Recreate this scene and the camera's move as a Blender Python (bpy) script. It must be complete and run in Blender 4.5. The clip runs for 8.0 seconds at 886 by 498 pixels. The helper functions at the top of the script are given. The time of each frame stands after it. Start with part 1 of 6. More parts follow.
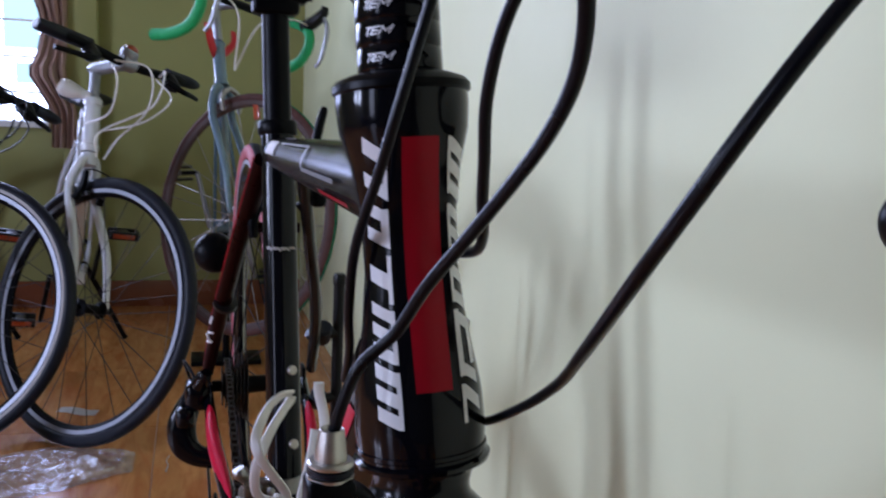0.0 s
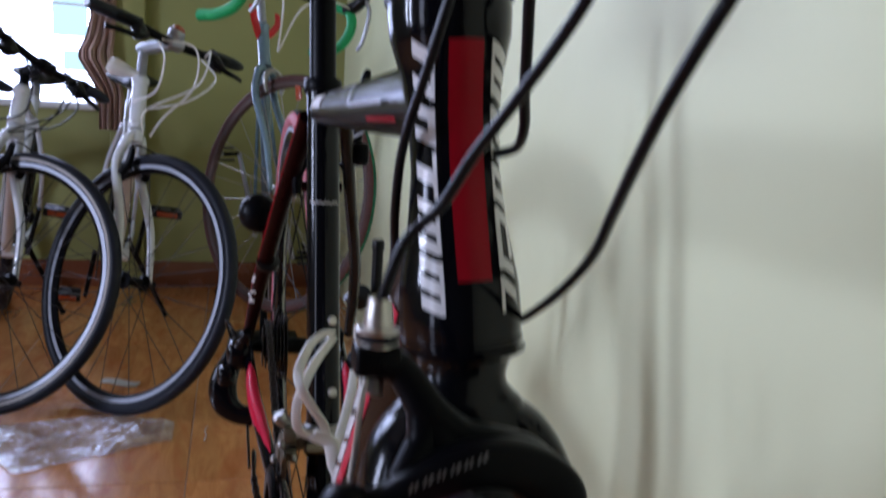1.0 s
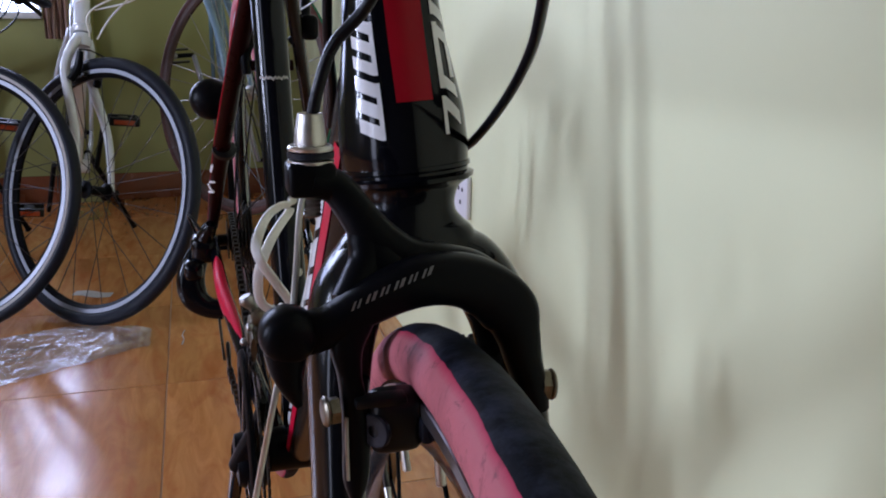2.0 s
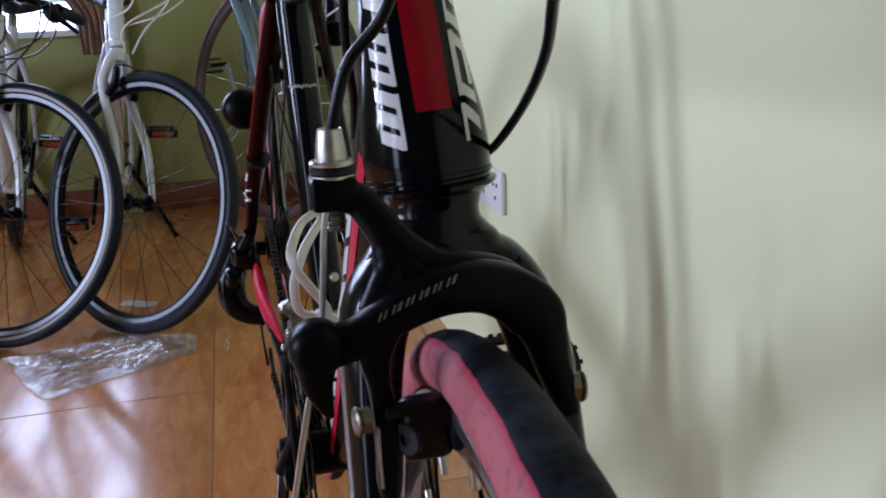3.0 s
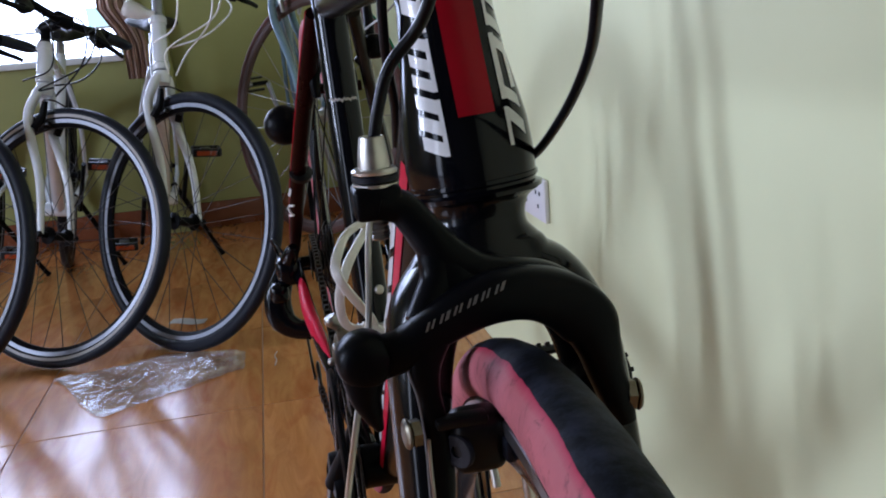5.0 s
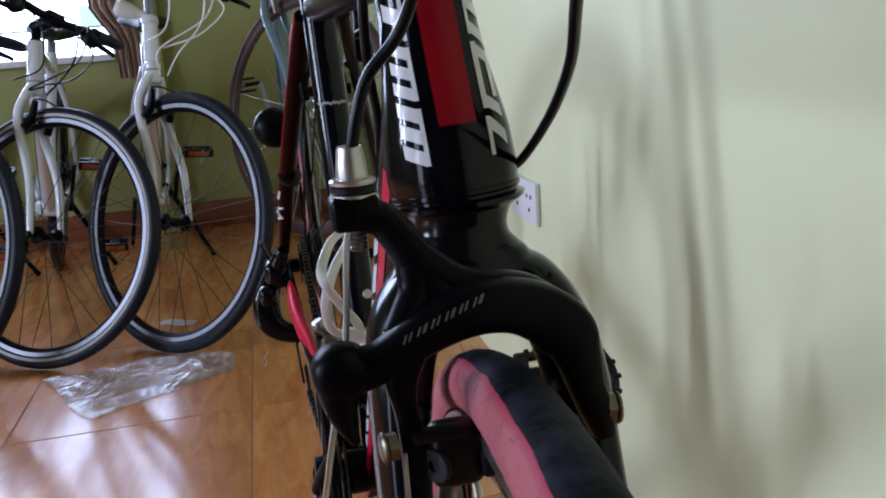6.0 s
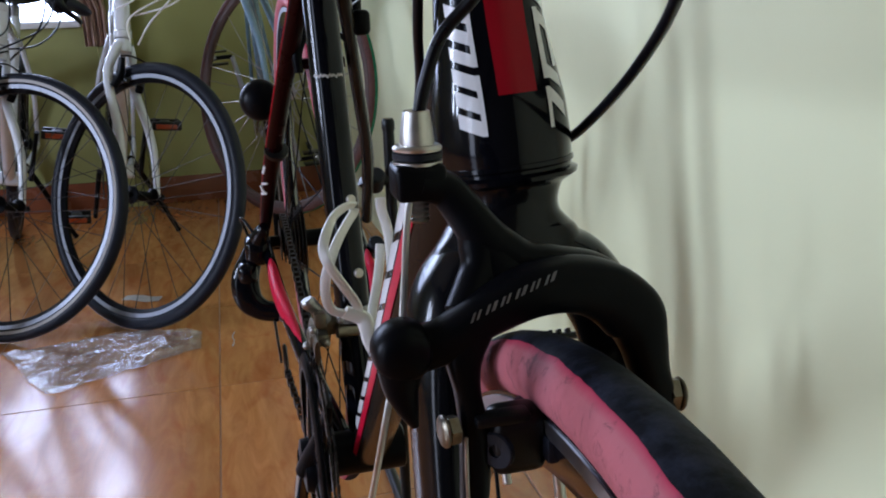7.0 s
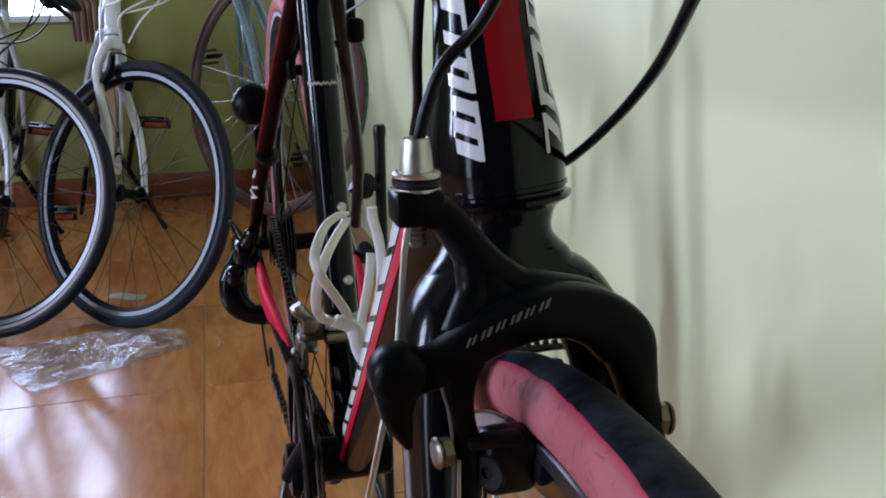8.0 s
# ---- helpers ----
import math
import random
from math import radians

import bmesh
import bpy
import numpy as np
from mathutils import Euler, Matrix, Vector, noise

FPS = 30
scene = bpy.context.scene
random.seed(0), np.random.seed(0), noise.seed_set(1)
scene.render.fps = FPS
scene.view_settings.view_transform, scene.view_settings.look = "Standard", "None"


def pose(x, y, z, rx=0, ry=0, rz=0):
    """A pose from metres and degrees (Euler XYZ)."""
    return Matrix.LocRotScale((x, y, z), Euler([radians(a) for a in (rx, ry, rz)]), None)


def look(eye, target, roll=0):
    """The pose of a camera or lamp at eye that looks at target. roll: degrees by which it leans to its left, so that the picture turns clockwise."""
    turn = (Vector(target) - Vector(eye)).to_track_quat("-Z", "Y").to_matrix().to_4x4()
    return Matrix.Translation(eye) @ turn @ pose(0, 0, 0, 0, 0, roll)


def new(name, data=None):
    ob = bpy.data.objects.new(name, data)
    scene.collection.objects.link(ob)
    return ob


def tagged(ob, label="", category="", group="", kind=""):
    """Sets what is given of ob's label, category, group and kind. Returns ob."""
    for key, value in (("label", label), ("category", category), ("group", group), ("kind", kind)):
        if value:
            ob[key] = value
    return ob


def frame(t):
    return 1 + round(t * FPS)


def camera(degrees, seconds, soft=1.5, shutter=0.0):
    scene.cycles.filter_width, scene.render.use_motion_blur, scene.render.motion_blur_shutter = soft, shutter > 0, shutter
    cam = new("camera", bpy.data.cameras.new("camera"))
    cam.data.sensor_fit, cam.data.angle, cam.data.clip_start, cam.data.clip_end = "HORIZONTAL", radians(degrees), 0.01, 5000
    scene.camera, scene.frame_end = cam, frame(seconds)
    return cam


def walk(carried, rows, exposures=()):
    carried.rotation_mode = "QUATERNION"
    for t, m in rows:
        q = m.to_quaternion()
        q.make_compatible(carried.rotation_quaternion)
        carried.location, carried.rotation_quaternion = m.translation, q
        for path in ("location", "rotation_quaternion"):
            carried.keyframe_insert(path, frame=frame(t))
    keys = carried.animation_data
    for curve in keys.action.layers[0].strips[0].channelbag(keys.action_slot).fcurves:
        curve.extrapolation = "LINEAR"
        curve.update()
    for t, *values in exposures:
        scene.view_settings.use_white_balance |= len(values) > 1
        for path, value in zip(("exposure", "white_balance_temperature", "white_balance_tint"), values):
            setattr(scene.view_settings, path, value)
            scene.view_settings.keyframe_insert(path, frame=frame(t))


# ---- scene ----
cam = camera(55.0, 8.0, soft=1.9, shutter=0.5)
PATH = [
    (0, (-0.082, -0.155, 0.853), (0.484, 1.734, 0.525), 2.9),
    (0.2, (-0.083, -0.16, 0.852), (0.444, 1.749, 0.572), 3.6),
    (0.4, (-0.081, -0.167, 0.855), (0.42, 1.753, 0.609), 3.6),
    (0.5, (-0.081, -0.168, 0.852), (0.409, 1.756, 0.612), 3.6),
    (0.8, (-0.092, -0.175, 0.835), (0.392, 1.746, 0.561), 3.7),
    (1, (-0.09, -0.181, 0.816), (0.397, 1.729, 0.477), 3.7),
    (1.2, (-0.085, -0.183, 0.796), (0.421, 1.706, 0.379), 3.4),
    (1.5, (-0.076, -0.172, 0.786), (0.459, 1.686, 0.275), 1.6),
    (1.7, (-0.074, -0.176, 0.782), (0.468, 1.67, 0.235), 1.3),
    (2.8, (-0.076, -0.177, 0.785), (0.4, 1.678, 0.21), -1.8),
    (3, (-0.069, -0.179, 0.787), (0.379, 1.686, 0.219), -2.4),
    (3.5, (-0.06, -0.181, 0.784), (0.346, 1.697, 0.231), -3.6),
    (4, (-0.065, -0.181, 0.785), (0.311, 1.707, 0.241), -4.6),
    (4.5, (-0.071, -0.177, 0.783), (0.281, 1.717, 0.246), -4.8),
    (6, (-0.063, -0.17, 0.786), (0.305, 1.722, 0.251), -4.3),
    (6.5, (-0.082, -0.165, 0.786), (0.327, 1.716, 0.24), -3.4),
    (7, (-0.094, -0.148, 0.78), (0.363, 1.713, 0.205), -1.8),
    (7.5, (-0.098, -0.153, 0.789), (0.393, 1.699, 0.213), -0.7),
    (8, (-0.098, -0.15, 0.789), (0.391, 1.703, 0.216), -0.4),
]
walk(cam, [(t, look(eye, target, roll)) for t, eye, target, roll in PATH],
     exposures=[(0.0, -0.03, 5690, 25), (0.8, -0.11, 5810, 22), (1.6, 0.09, 5890, 23), (3.2, 0.04, 5900, 17), (6.0, 0.06, 5905, 16), (8.0, 0.17, 5880, 15)])

# ---------------------------------------------------------------- light
world = bpy.data.worlds.new("world")
scene.world = world
world.use_nodes = True
wn = world.node_tree
sky = wn.nodes.new("ShaderNodeTexSky")
sky.sky_type = 'NISHITA'
sky.sun_disc = False
sky.sun_elevation = radians(48)
sky.sun_rotation = radians(200)
wn.links.new(sky.outputs["Color"], wn.nodes["Background"].inputs["Color"])
wn.nodes["Background"].inputs["Strength"].default_value = 0.15
scene.view_settings.exposure = 0.0


def area(name, m, sx, sy, power, colour):
    data = bpy.data.lights.new(name, 'AREA')
    data.shape, data.size, data.size_y, data.energy, data.color = 'RECTANGLE', sx, sy, power, colour
    ob = new(name, data)
    ob.matrix_world = m
    return ob


# daylight in the openings: the far window, the open doorway and the two narrow casements at the side
area("window_light", look((-1.45, 3.46, 1.66), (-1.2, 0, 0.8)), 1.6, 0.66, 21, (0.74, 0.86, 1.0))
area("doorway_light", look((-3.45, -1.35, 1.05), (0, -0.6, 0.85)), 0.55, 2.0, 12, (0.76, 0.85, 1.0)).data.spread = radians(140)
for y in (0.19, 0.70):
    area("casement_light", look((-3.45, y, 1.32), (0, y + 0.2, 0.80)), 0.13, 1.05, 41, (0.74, 0.84, 1.0))


# ---------------------------------------------------------------- materials
def material(name, base, rough=0.5, metal=0.0, coat=0.0, spec=0.5, vary=0.12, scale=40.0, bump=0.0, bscale=400.0, rvary=0.1,
             dirt=None, dscale=6.0, damount=0.5, transmission=0.0, ior=1.45):
    m = bpy.data.materials.new(name)
    m.use_nodes = True
    t = m.node_tree
    b = t.nodes["Principled BSDF"]
    co = t.nodes.new("ShaderNodeTexCoord")
    n = t.nodes.new("ShaderNodeTexNoise")
    n.inputs["Scale"].default_value = scale
    n.inputs["Detail"].default_value = 6
    t.links.new(co.outputs["Object"], n.inputs["Vector"])
    mix = t.nodes.new("ShaderNodeMix")
    mix.data_type = 'RGBA'
    lo = [c * (1 - vary) for c in base]
    hi = [min(1, c * (1 + vary)) for c in base]
    mix.inputs["A"].default_value = (*lo, 1)
    mix.inputs["B"].default_value = (*hi, 1)
    t.links.new(n.outputs["Fac"], mix.inputs["Factor"])
    colour = mix.outputs["Result"]
    if dirt:
        d = t.nodes.new("ShaderNodeTexNoise")
        d.inputs["Scale"].default_value = dscale
        d.inputs["Detail"].default_value = 8
        d.inputs["Roughness"].default_value = 0.65
        t.links.new(co.outputs["Object"], d.inputs["Vector"])
        ramp = t.nodes.new("ShaderNodeMapRange")
        ramp.inputs["From Min"].default_value = 0.5
        ramp.inputs["From Max"].default_value = 0.75
        ramp.inputs["To Max"].default_value = damount
        t.links.new(d.outputs["Fac"], ramp.inputs["Value"])
        mix2 = t.nodes.new("ShaderNodeMix")
        mix2.data_type = 'RGBA'
        t.links.new(ramp.outputs["Result"], mix2.inputs["Factor"])
        t.links.new(colour, mix2.inputs["A"])
        mix2.inputs["B"].default_value = (*dirt, 1)
        colour = mix2.outputs["Result"]
    t.links.new(colour, b.inputs["Base Color"])
    r = t.nodes.new("ShaderNodeMapRange")
    r.inputs["To Min"].default_value = max(0.02, rough - rvary)
    r.inputs["To Max"].default_value = min(1, rough + rvary)
    t.links.new(n.outputs["Fac"], r.inputs["Value"])
    t.links.new(r.outputs["Result"], b.inputs["Roughness"])
    b.inputs["Metallic"].default_value = metal
    b.inputs["Coat Weight"].default_value = coat
    b.inputs["Coat Roughness"].default_value = 0.06
    b.inputs["Specular IOR Level"].default_value = spec
    b.inputs["Transmission Weight"].default_value = transmission
    b.inputs["IOR"].default_value = ior
    if bump:
        n2 = t.nodes.new("ShaderNodeTexNoise")
        n2.inputs["Scale"].default_value = bscale
        n2.inputs["Detail"].default_value = 4
        t.links.new(co.outputs["Object"], n2.inputs["Vector"])
        bp = t.nodes.new("ShaderNodeBump")
        bp.inputs["Strength"].default_value = bump
        bp.inputs["Distance"].default_value = 0.002
        t.links.new(n2.outputs["Fac"], bp.inputs["Height"])
        t.links.new(bp.outputs["Normal"], b.inputs["Normal"])
    return m


BLACK_GLOSS = material("black_gloss_paint", (0.0026, 0.0028, 0.0046), 0.14, coat=0.24, spec=0.14, rvary=0.04, bump=0.02, bscale=300)
FORK_GLOSS = material("black_fork_paint", (0.0030, 0.0032, 0.0045), 0.19, coat=0.17, spec=0.18, rvary=0.06, bump=0.04, bscale=160)
BLACK_SATIN = material("black_satin_alloy", (0.0028, 0.0029, 0.0040), 0.34, spec=0.09, bump=0.03, bscale=900)
BLACK_PLASTIC = material("black_plastic", (0.0045, 0.0045, 0.005), 0.35, spec=0.3, bump=0.04, bscale=600)
RUBBER = material("black_rubber", (0.007, 0.0088, 0.0155), 0.45, spec=0.26, bump=0.12, bscale=500, dirt=(0.022, 0.022, 0.024), dscale=30, damount=0.25)
CABLE = material("black_cable_housing", (0.0036, 0.0040, 0.0066), 0.3, spec=0.22, bump=0.03, bscale=500)
CHROME = material("polished_alloy", (0.56, 0.54, 0.51), 0.38, metal=1.0, bump=0.08, bscale=300, dirt=(0.25, 0.2, 0.14), dscale=120, damount=0.4)
STEEL = material("dull_steel", (0.35, 0.34, 0.33), 0.38, metal=1.0, dirt=(0.08, 0.06, 0.05), dscale=90, damount=0.5)
DARK_STEEL = material("oily_chain_steel", (0.065, 0.060, 0.058), 0.4, metal=1.0, dirt=(0.02, 0.02, 0.02), dscale=150, damount=0.7)
RED_DECAL = material("red_decal", (0.33, 0.004, 0.014), 0.35, spec=0.2)
RED_PAINT = material("red_gloss_paint", (0.50, 0.007, 0.036), 0.35, spec=0.13)
DARK_RED = material("dark_red_gloss_paint", (0.010, 0.0007, 0.0014), 0.3, coat=0.03, spec=0.06)
WHITE_DECAL = material("white_decal", (0.72, 0.72, 0.74), 0.35, coat=0.5, vary=0.05)
FLASH = material("grey_tube_flash", (0.17, 0.16, 0.165), 0.3, vary=0.3, scale=60)
GREY_DECAL = material("grey_print", (0.15, 0.15, 0.155), 0.5, vary=0.25, scale=300)
WHITE_PLASTIC = material("white_plastic", (0.72, 0.70, 0.68), 0.4, dirt=(0.4, 0.37, 0.33), dscale=40, damount=0.35)
WHITE_PAINT = material("white_gloss_paint", (0.64, 0.66, 0.70), 0.2, coat=0.8, vary=0.05, dirt=(0.45, 0.42, 0.35), dscale=20, damount=0.3)
BLUE_PAINT = material("steel_blue_paint", (0.125, 0.20, 0.255), 0.25, coat=0.7, dirt=(0.08, 0.1, 0.1), dscale=30, damount=0.4)
GREEN_TAPE = material("green_bar_tape", (0.01, 0.36, 0.11), 0.55, bump=0.1, bscale=500)
TARNISH = material("tarnished_steel", (0.19, 0.165, 0.125), 0.42, metal=1.0, vary=0.25, scale=300, dirt=(0.10, 0.08, 0.05), dscale=250, damount=0.8)
BROWN_RUBBER = material("brown_sidewall_rubber", (0.06, 0.032, 0.025), 0.65, dirt=(0.06, 0.04, 0.03), dscale=25)
GREY_RUBBER = material("whitewall_rubber", (0.38, 0.36, 0.35), 0.6)
WORN_ALLOY = material("worn_brake_track", (0.36, 0.35, 0.36), 0.32, metal=1.0, vary=0.3, scale=120)
BRAKE_TRACK = material("scored_brake_track", (0.30, 0.31, 0.35), 0.55, metal=1.0, vary=0.25, scale=90)
ALLOY_RIM = material("brushed_rim_alloy", (0.36, 0.37, 0.40), 0.45, metal=1.0)
GREY_TUBE = material("smoked_grey_lacquer", (0.022, 0.018, 0.016), 0.2, coat=0.04, spec=0.16, dirt=(0.035, 0.028, 0.024), dscale=60, damount=0.3)
ORANGE = material("orange_reflector", (0.34, 0.052, 0.012), 0.3, coat=0.5)
RED_PLASTIC = material("red_plastic", (0.55, 0.01, 0.015), 0.35)
FAR_WALL = material("olive_wall_paint", (0.30, 0.30, 0.108), 0.5, spec=0.3, vary=0.06, scale=3, bump=0.06, bscale=150, dirt=(0.23, 0.22, 0.080), dscale=2.5, damount=0.35)
SIDE_WALL = material("pale_green_wall_paint", (0.752, 0.770, 0.495), 0.42, spec=0.09, vary=0.03, scale=3, bump=0.006, bscale=40, dirt=(0.67, 0.68, 0.40), dscale=2.0, damount=0.4, rvary=0.03)
CEILING = material("ceiling_boards", (0.20, 0.16, 0.11), 0.7, vary=0.1)
BACK_WALL = material("dark_unseen_wall", (0.05, 0.04, 0.03), 0.6, vary=0.2)
SKIRT = material("skirting_tile", (0.20, 0.065, 0.03), 0.25, vary=0.2, scale=12)
SOCKET = material("socket_plastic", (0.78, 0.76, 0.78), 0.35, vary=0.03)
SLOT = material("socket_hole", (0.03, 0.03, 0.03), 0.6)
GROUT = material("floor_grout", (0.33, 0.18, 0.11), 0.7)
CURTAIN = material("brown_curtain_cloth", (0.42, 0.28, 0.235), 0.85, vary=0.2, scale=30, bump=0.1, bscale=300)
WINDOW_METAL = material("white_window_bar", (0.7, 0.7, 0.7), 0.4)
WORN_LABEL = material("worn_tube_label", (0.34, 0.27, 0.22), 0.4, vary=0.3, scale=80, dirt=(0.10, 0.06, 0.05), dscale=160, damount=0.9)
PAPER = material("paper_label", (0.36, 0.33, 0.29), 0.4, vary=0.3, scale=60)
SADDLE = material("saddle_leatherette", (0.010, 0.010, 0.011), 0.5, spec=0.2, bump=0.1, bscale=400)


def outside(name, strength, colour=(0.64, 0.74, 1.0)):
    """Sunlit street far outside the window: a plain glowing backdrop."""
    m = bpy.data.materials.new(name)
    m.use_nodes = True
    t = m.node_tree
    t.nodes.remove(t.nodes["Principled BSDF"])
    e = t.nodes.new("ShaderNodeEmission")
    e.inputs["Strength"].default_value = strength
    e.inputs["Color"].default_value = (*colour, 1)
    t.links.new(e.outputs["Emission"], t.nodes["Material Output"].inputs["Surface"])
    return m


OUTSIDE = outside("sunlit_street", 9.5)
FACADE = outside("pale_cyan_facade", 1.5, (0.52, 0.80, 0.88))


def tyre_material(name, side, half, shift=0.0, dark=(0.003, 0.0035, 0.006), worn=(0.030, 0.033, 0.054)):
    """Black tread with a coloured sidewall; the painted edge wanders."""
    m = material(name, side, 0.6, bump=0.1, bscale=350, dirt=(side[0] * 0.45, side[1] * 0.5, side[2] * 0.5), dscale=35, damount=0.55, scale=60, spec=0.09)
    t = m.node_tree
    b = t.nodes["Principled BSDF"]
    co = next(n for n in t.nodes if n.type == 'TEX_COORD')
    sep = t.nodes.new("ShaderNodeSeparateXYZ")
    t.links.new(co.outputs["Object"], sep.inputs["Vector"])
    ab = t.nodes.new("ShaderNodeMath")
    ab.operation = 'ABSOLUTE'
    so = t.nodes.new("ShaderNodeMath")
    so.operation = 'SUBTRACT'
    so.inputs[1].default_value = shift
    t.links.new(sep.outputs["X"], so.inputs[0])
    t.links.new(so.outputs["Value"], ab.inputs[0])
    n = t.nodes.new("ShaderNodeTexNoise")
    n.inputs["Scale"].default_value = 38
    n.inputs["Detail"].default_value = 3
    t.links.new(co.outputs["Object"], n.inputs["Vector"])
    ad = t.nodes.new("ShaderNodeMath")
    ad.operation = 'MULTIPLY_ADD'
    ad.inputs[1].default_value = 0.0032
    t.links.new(n.outputs["Fac"], ad.inputs[0])
    t.links.new(ab.outputs["Value"], ad.inputs[2])
    st = t.nodes.new("ShaderNodeMapRange")
    st.inputs["From Min"].default_value = half + 0.0016 - 0.0001
    st.inputs["From Max"].default_value = half + 0.0016 + 0.0001
    t.links.new(ad.outputs["Value"], st.inputs["Value"])
    old = b.inputs["Base Color"].links[0].from_socket
    # fresher paint along the edge of the colour
    fresh = t.nodes.new("ShaderNodeMapRange")
    fresh.inputs["From Min"].default_value = half + 0.0016
    fresh.inputs["From Max"].default_value = half + 0.0040
    fresh.inputs["To Min"].default_value = 0.95
    fresh.inputs["To Max"].default_value = 0.0
    t.links.new(ad.outputs["Value"], fresh.inputs["Value"])
    fm = t.nodes.new("ShaderNodeMix")
    fm.data_type = 'RGBA'
    fm.inputs["B"].default_value = (side[0] * 0.98, side[1] * 0.22, side[2] * 0.50, 1)
    t.links.new(fresh.outputs["Result"], fm.inputs["Factor"])
    t.links.new(old, fm.inputs["A"])
    # thin dark scuffs on the sidewall
    sc = t.nodes.new("ShaderNodeTexNoise")
    sc.inputs["Scale"].default_value = 90
    sc.inputs["Detail"].default_value = 10
    sc.inputs["Roughness"].default_value = 0.7
    sc.inputs["Distortion"].default_value = 1.5
    t.links.new(co.outputs["Object"], sc.inputs["Vector"])
    sr = t.nodes.new("ShaderNodeMapRange")
    sr.inputs["From Min"].default_value = 0.54
    sr.inputs["From Max"].default_value = 0.64
    sr.inputs["To Max"].default_value = 0.6
    t.links.new(sc.outputs["Fac"], sr.inputs["Value"])
    sm = t.nodes.new("ShaderNodeMix")
    sm.data_type = 'RGBA'
    sm.inputs["B"].default_value = (side[0] * 0.22, side[1] * 0.35, side[2] * 0.35, 1)
    t.links.new(sr.outputs["Result"], sm.inputs["Factor"])
    t.links.new(fm.outputs["Result"], sm.inputs["A"])
    old = sm.outputs["Result"]
    # scuffed tread
    w = t.nodes.new("ShaderNodeTexNoise")
    w.inputs["Scale"].default_value = 62
    w.inputs["Detail"].default_value = 11
    w.inputs["Roughness"].default_value = 0.68
    t.links.new(co.outputs["Object"], w.inputs["Vector"])
    tr = t.nodes.new("ShaderNodeMix")
    tr.data_type = 'RGBA'
    tr.inputs["A"].default_value = (*dark, 1)
    tr.inputs["B"].default_value = (*worn, 1)
    wr = t.nodes.new("ShaderNodeMapRange")
    wr.inputs["From Min"].default_value = 0.42
    wr.inputs["From Max"].default_value = 0.72
    t.links.new(w.outputs["Fac"], wr.inputs["Value"])
    t.links.new(wr.outputs["Result"], tr.inputs["Factor"])
    mix = t.nodes.new("ShaderNodeMix")
    mix.data_type = 'RGBA'
    t.links.new(st.outputs["Result"], mix.inputs["Factor"])
    t.links.new(tr.outputs["Result"], mix.inputs["A"])
    t.links.new(old, mix.inputs["B"])
    t.links.new(mix.outputs["Result"], b.inputs["Base Color"])
    return m


PINK_TYRE = tyre_material("black_tread_pink_sidewall", (0.42, 0.125, 0.142), 0.0106, 0.0031)
GREEN_TYRE = tyre_material("green_tread_brown_sidewall", (0.085, 0.040, 0.033), 0.0055, 0.0, (0.01, 0.11, 0.06), (0.03, 0.18, 0.10))


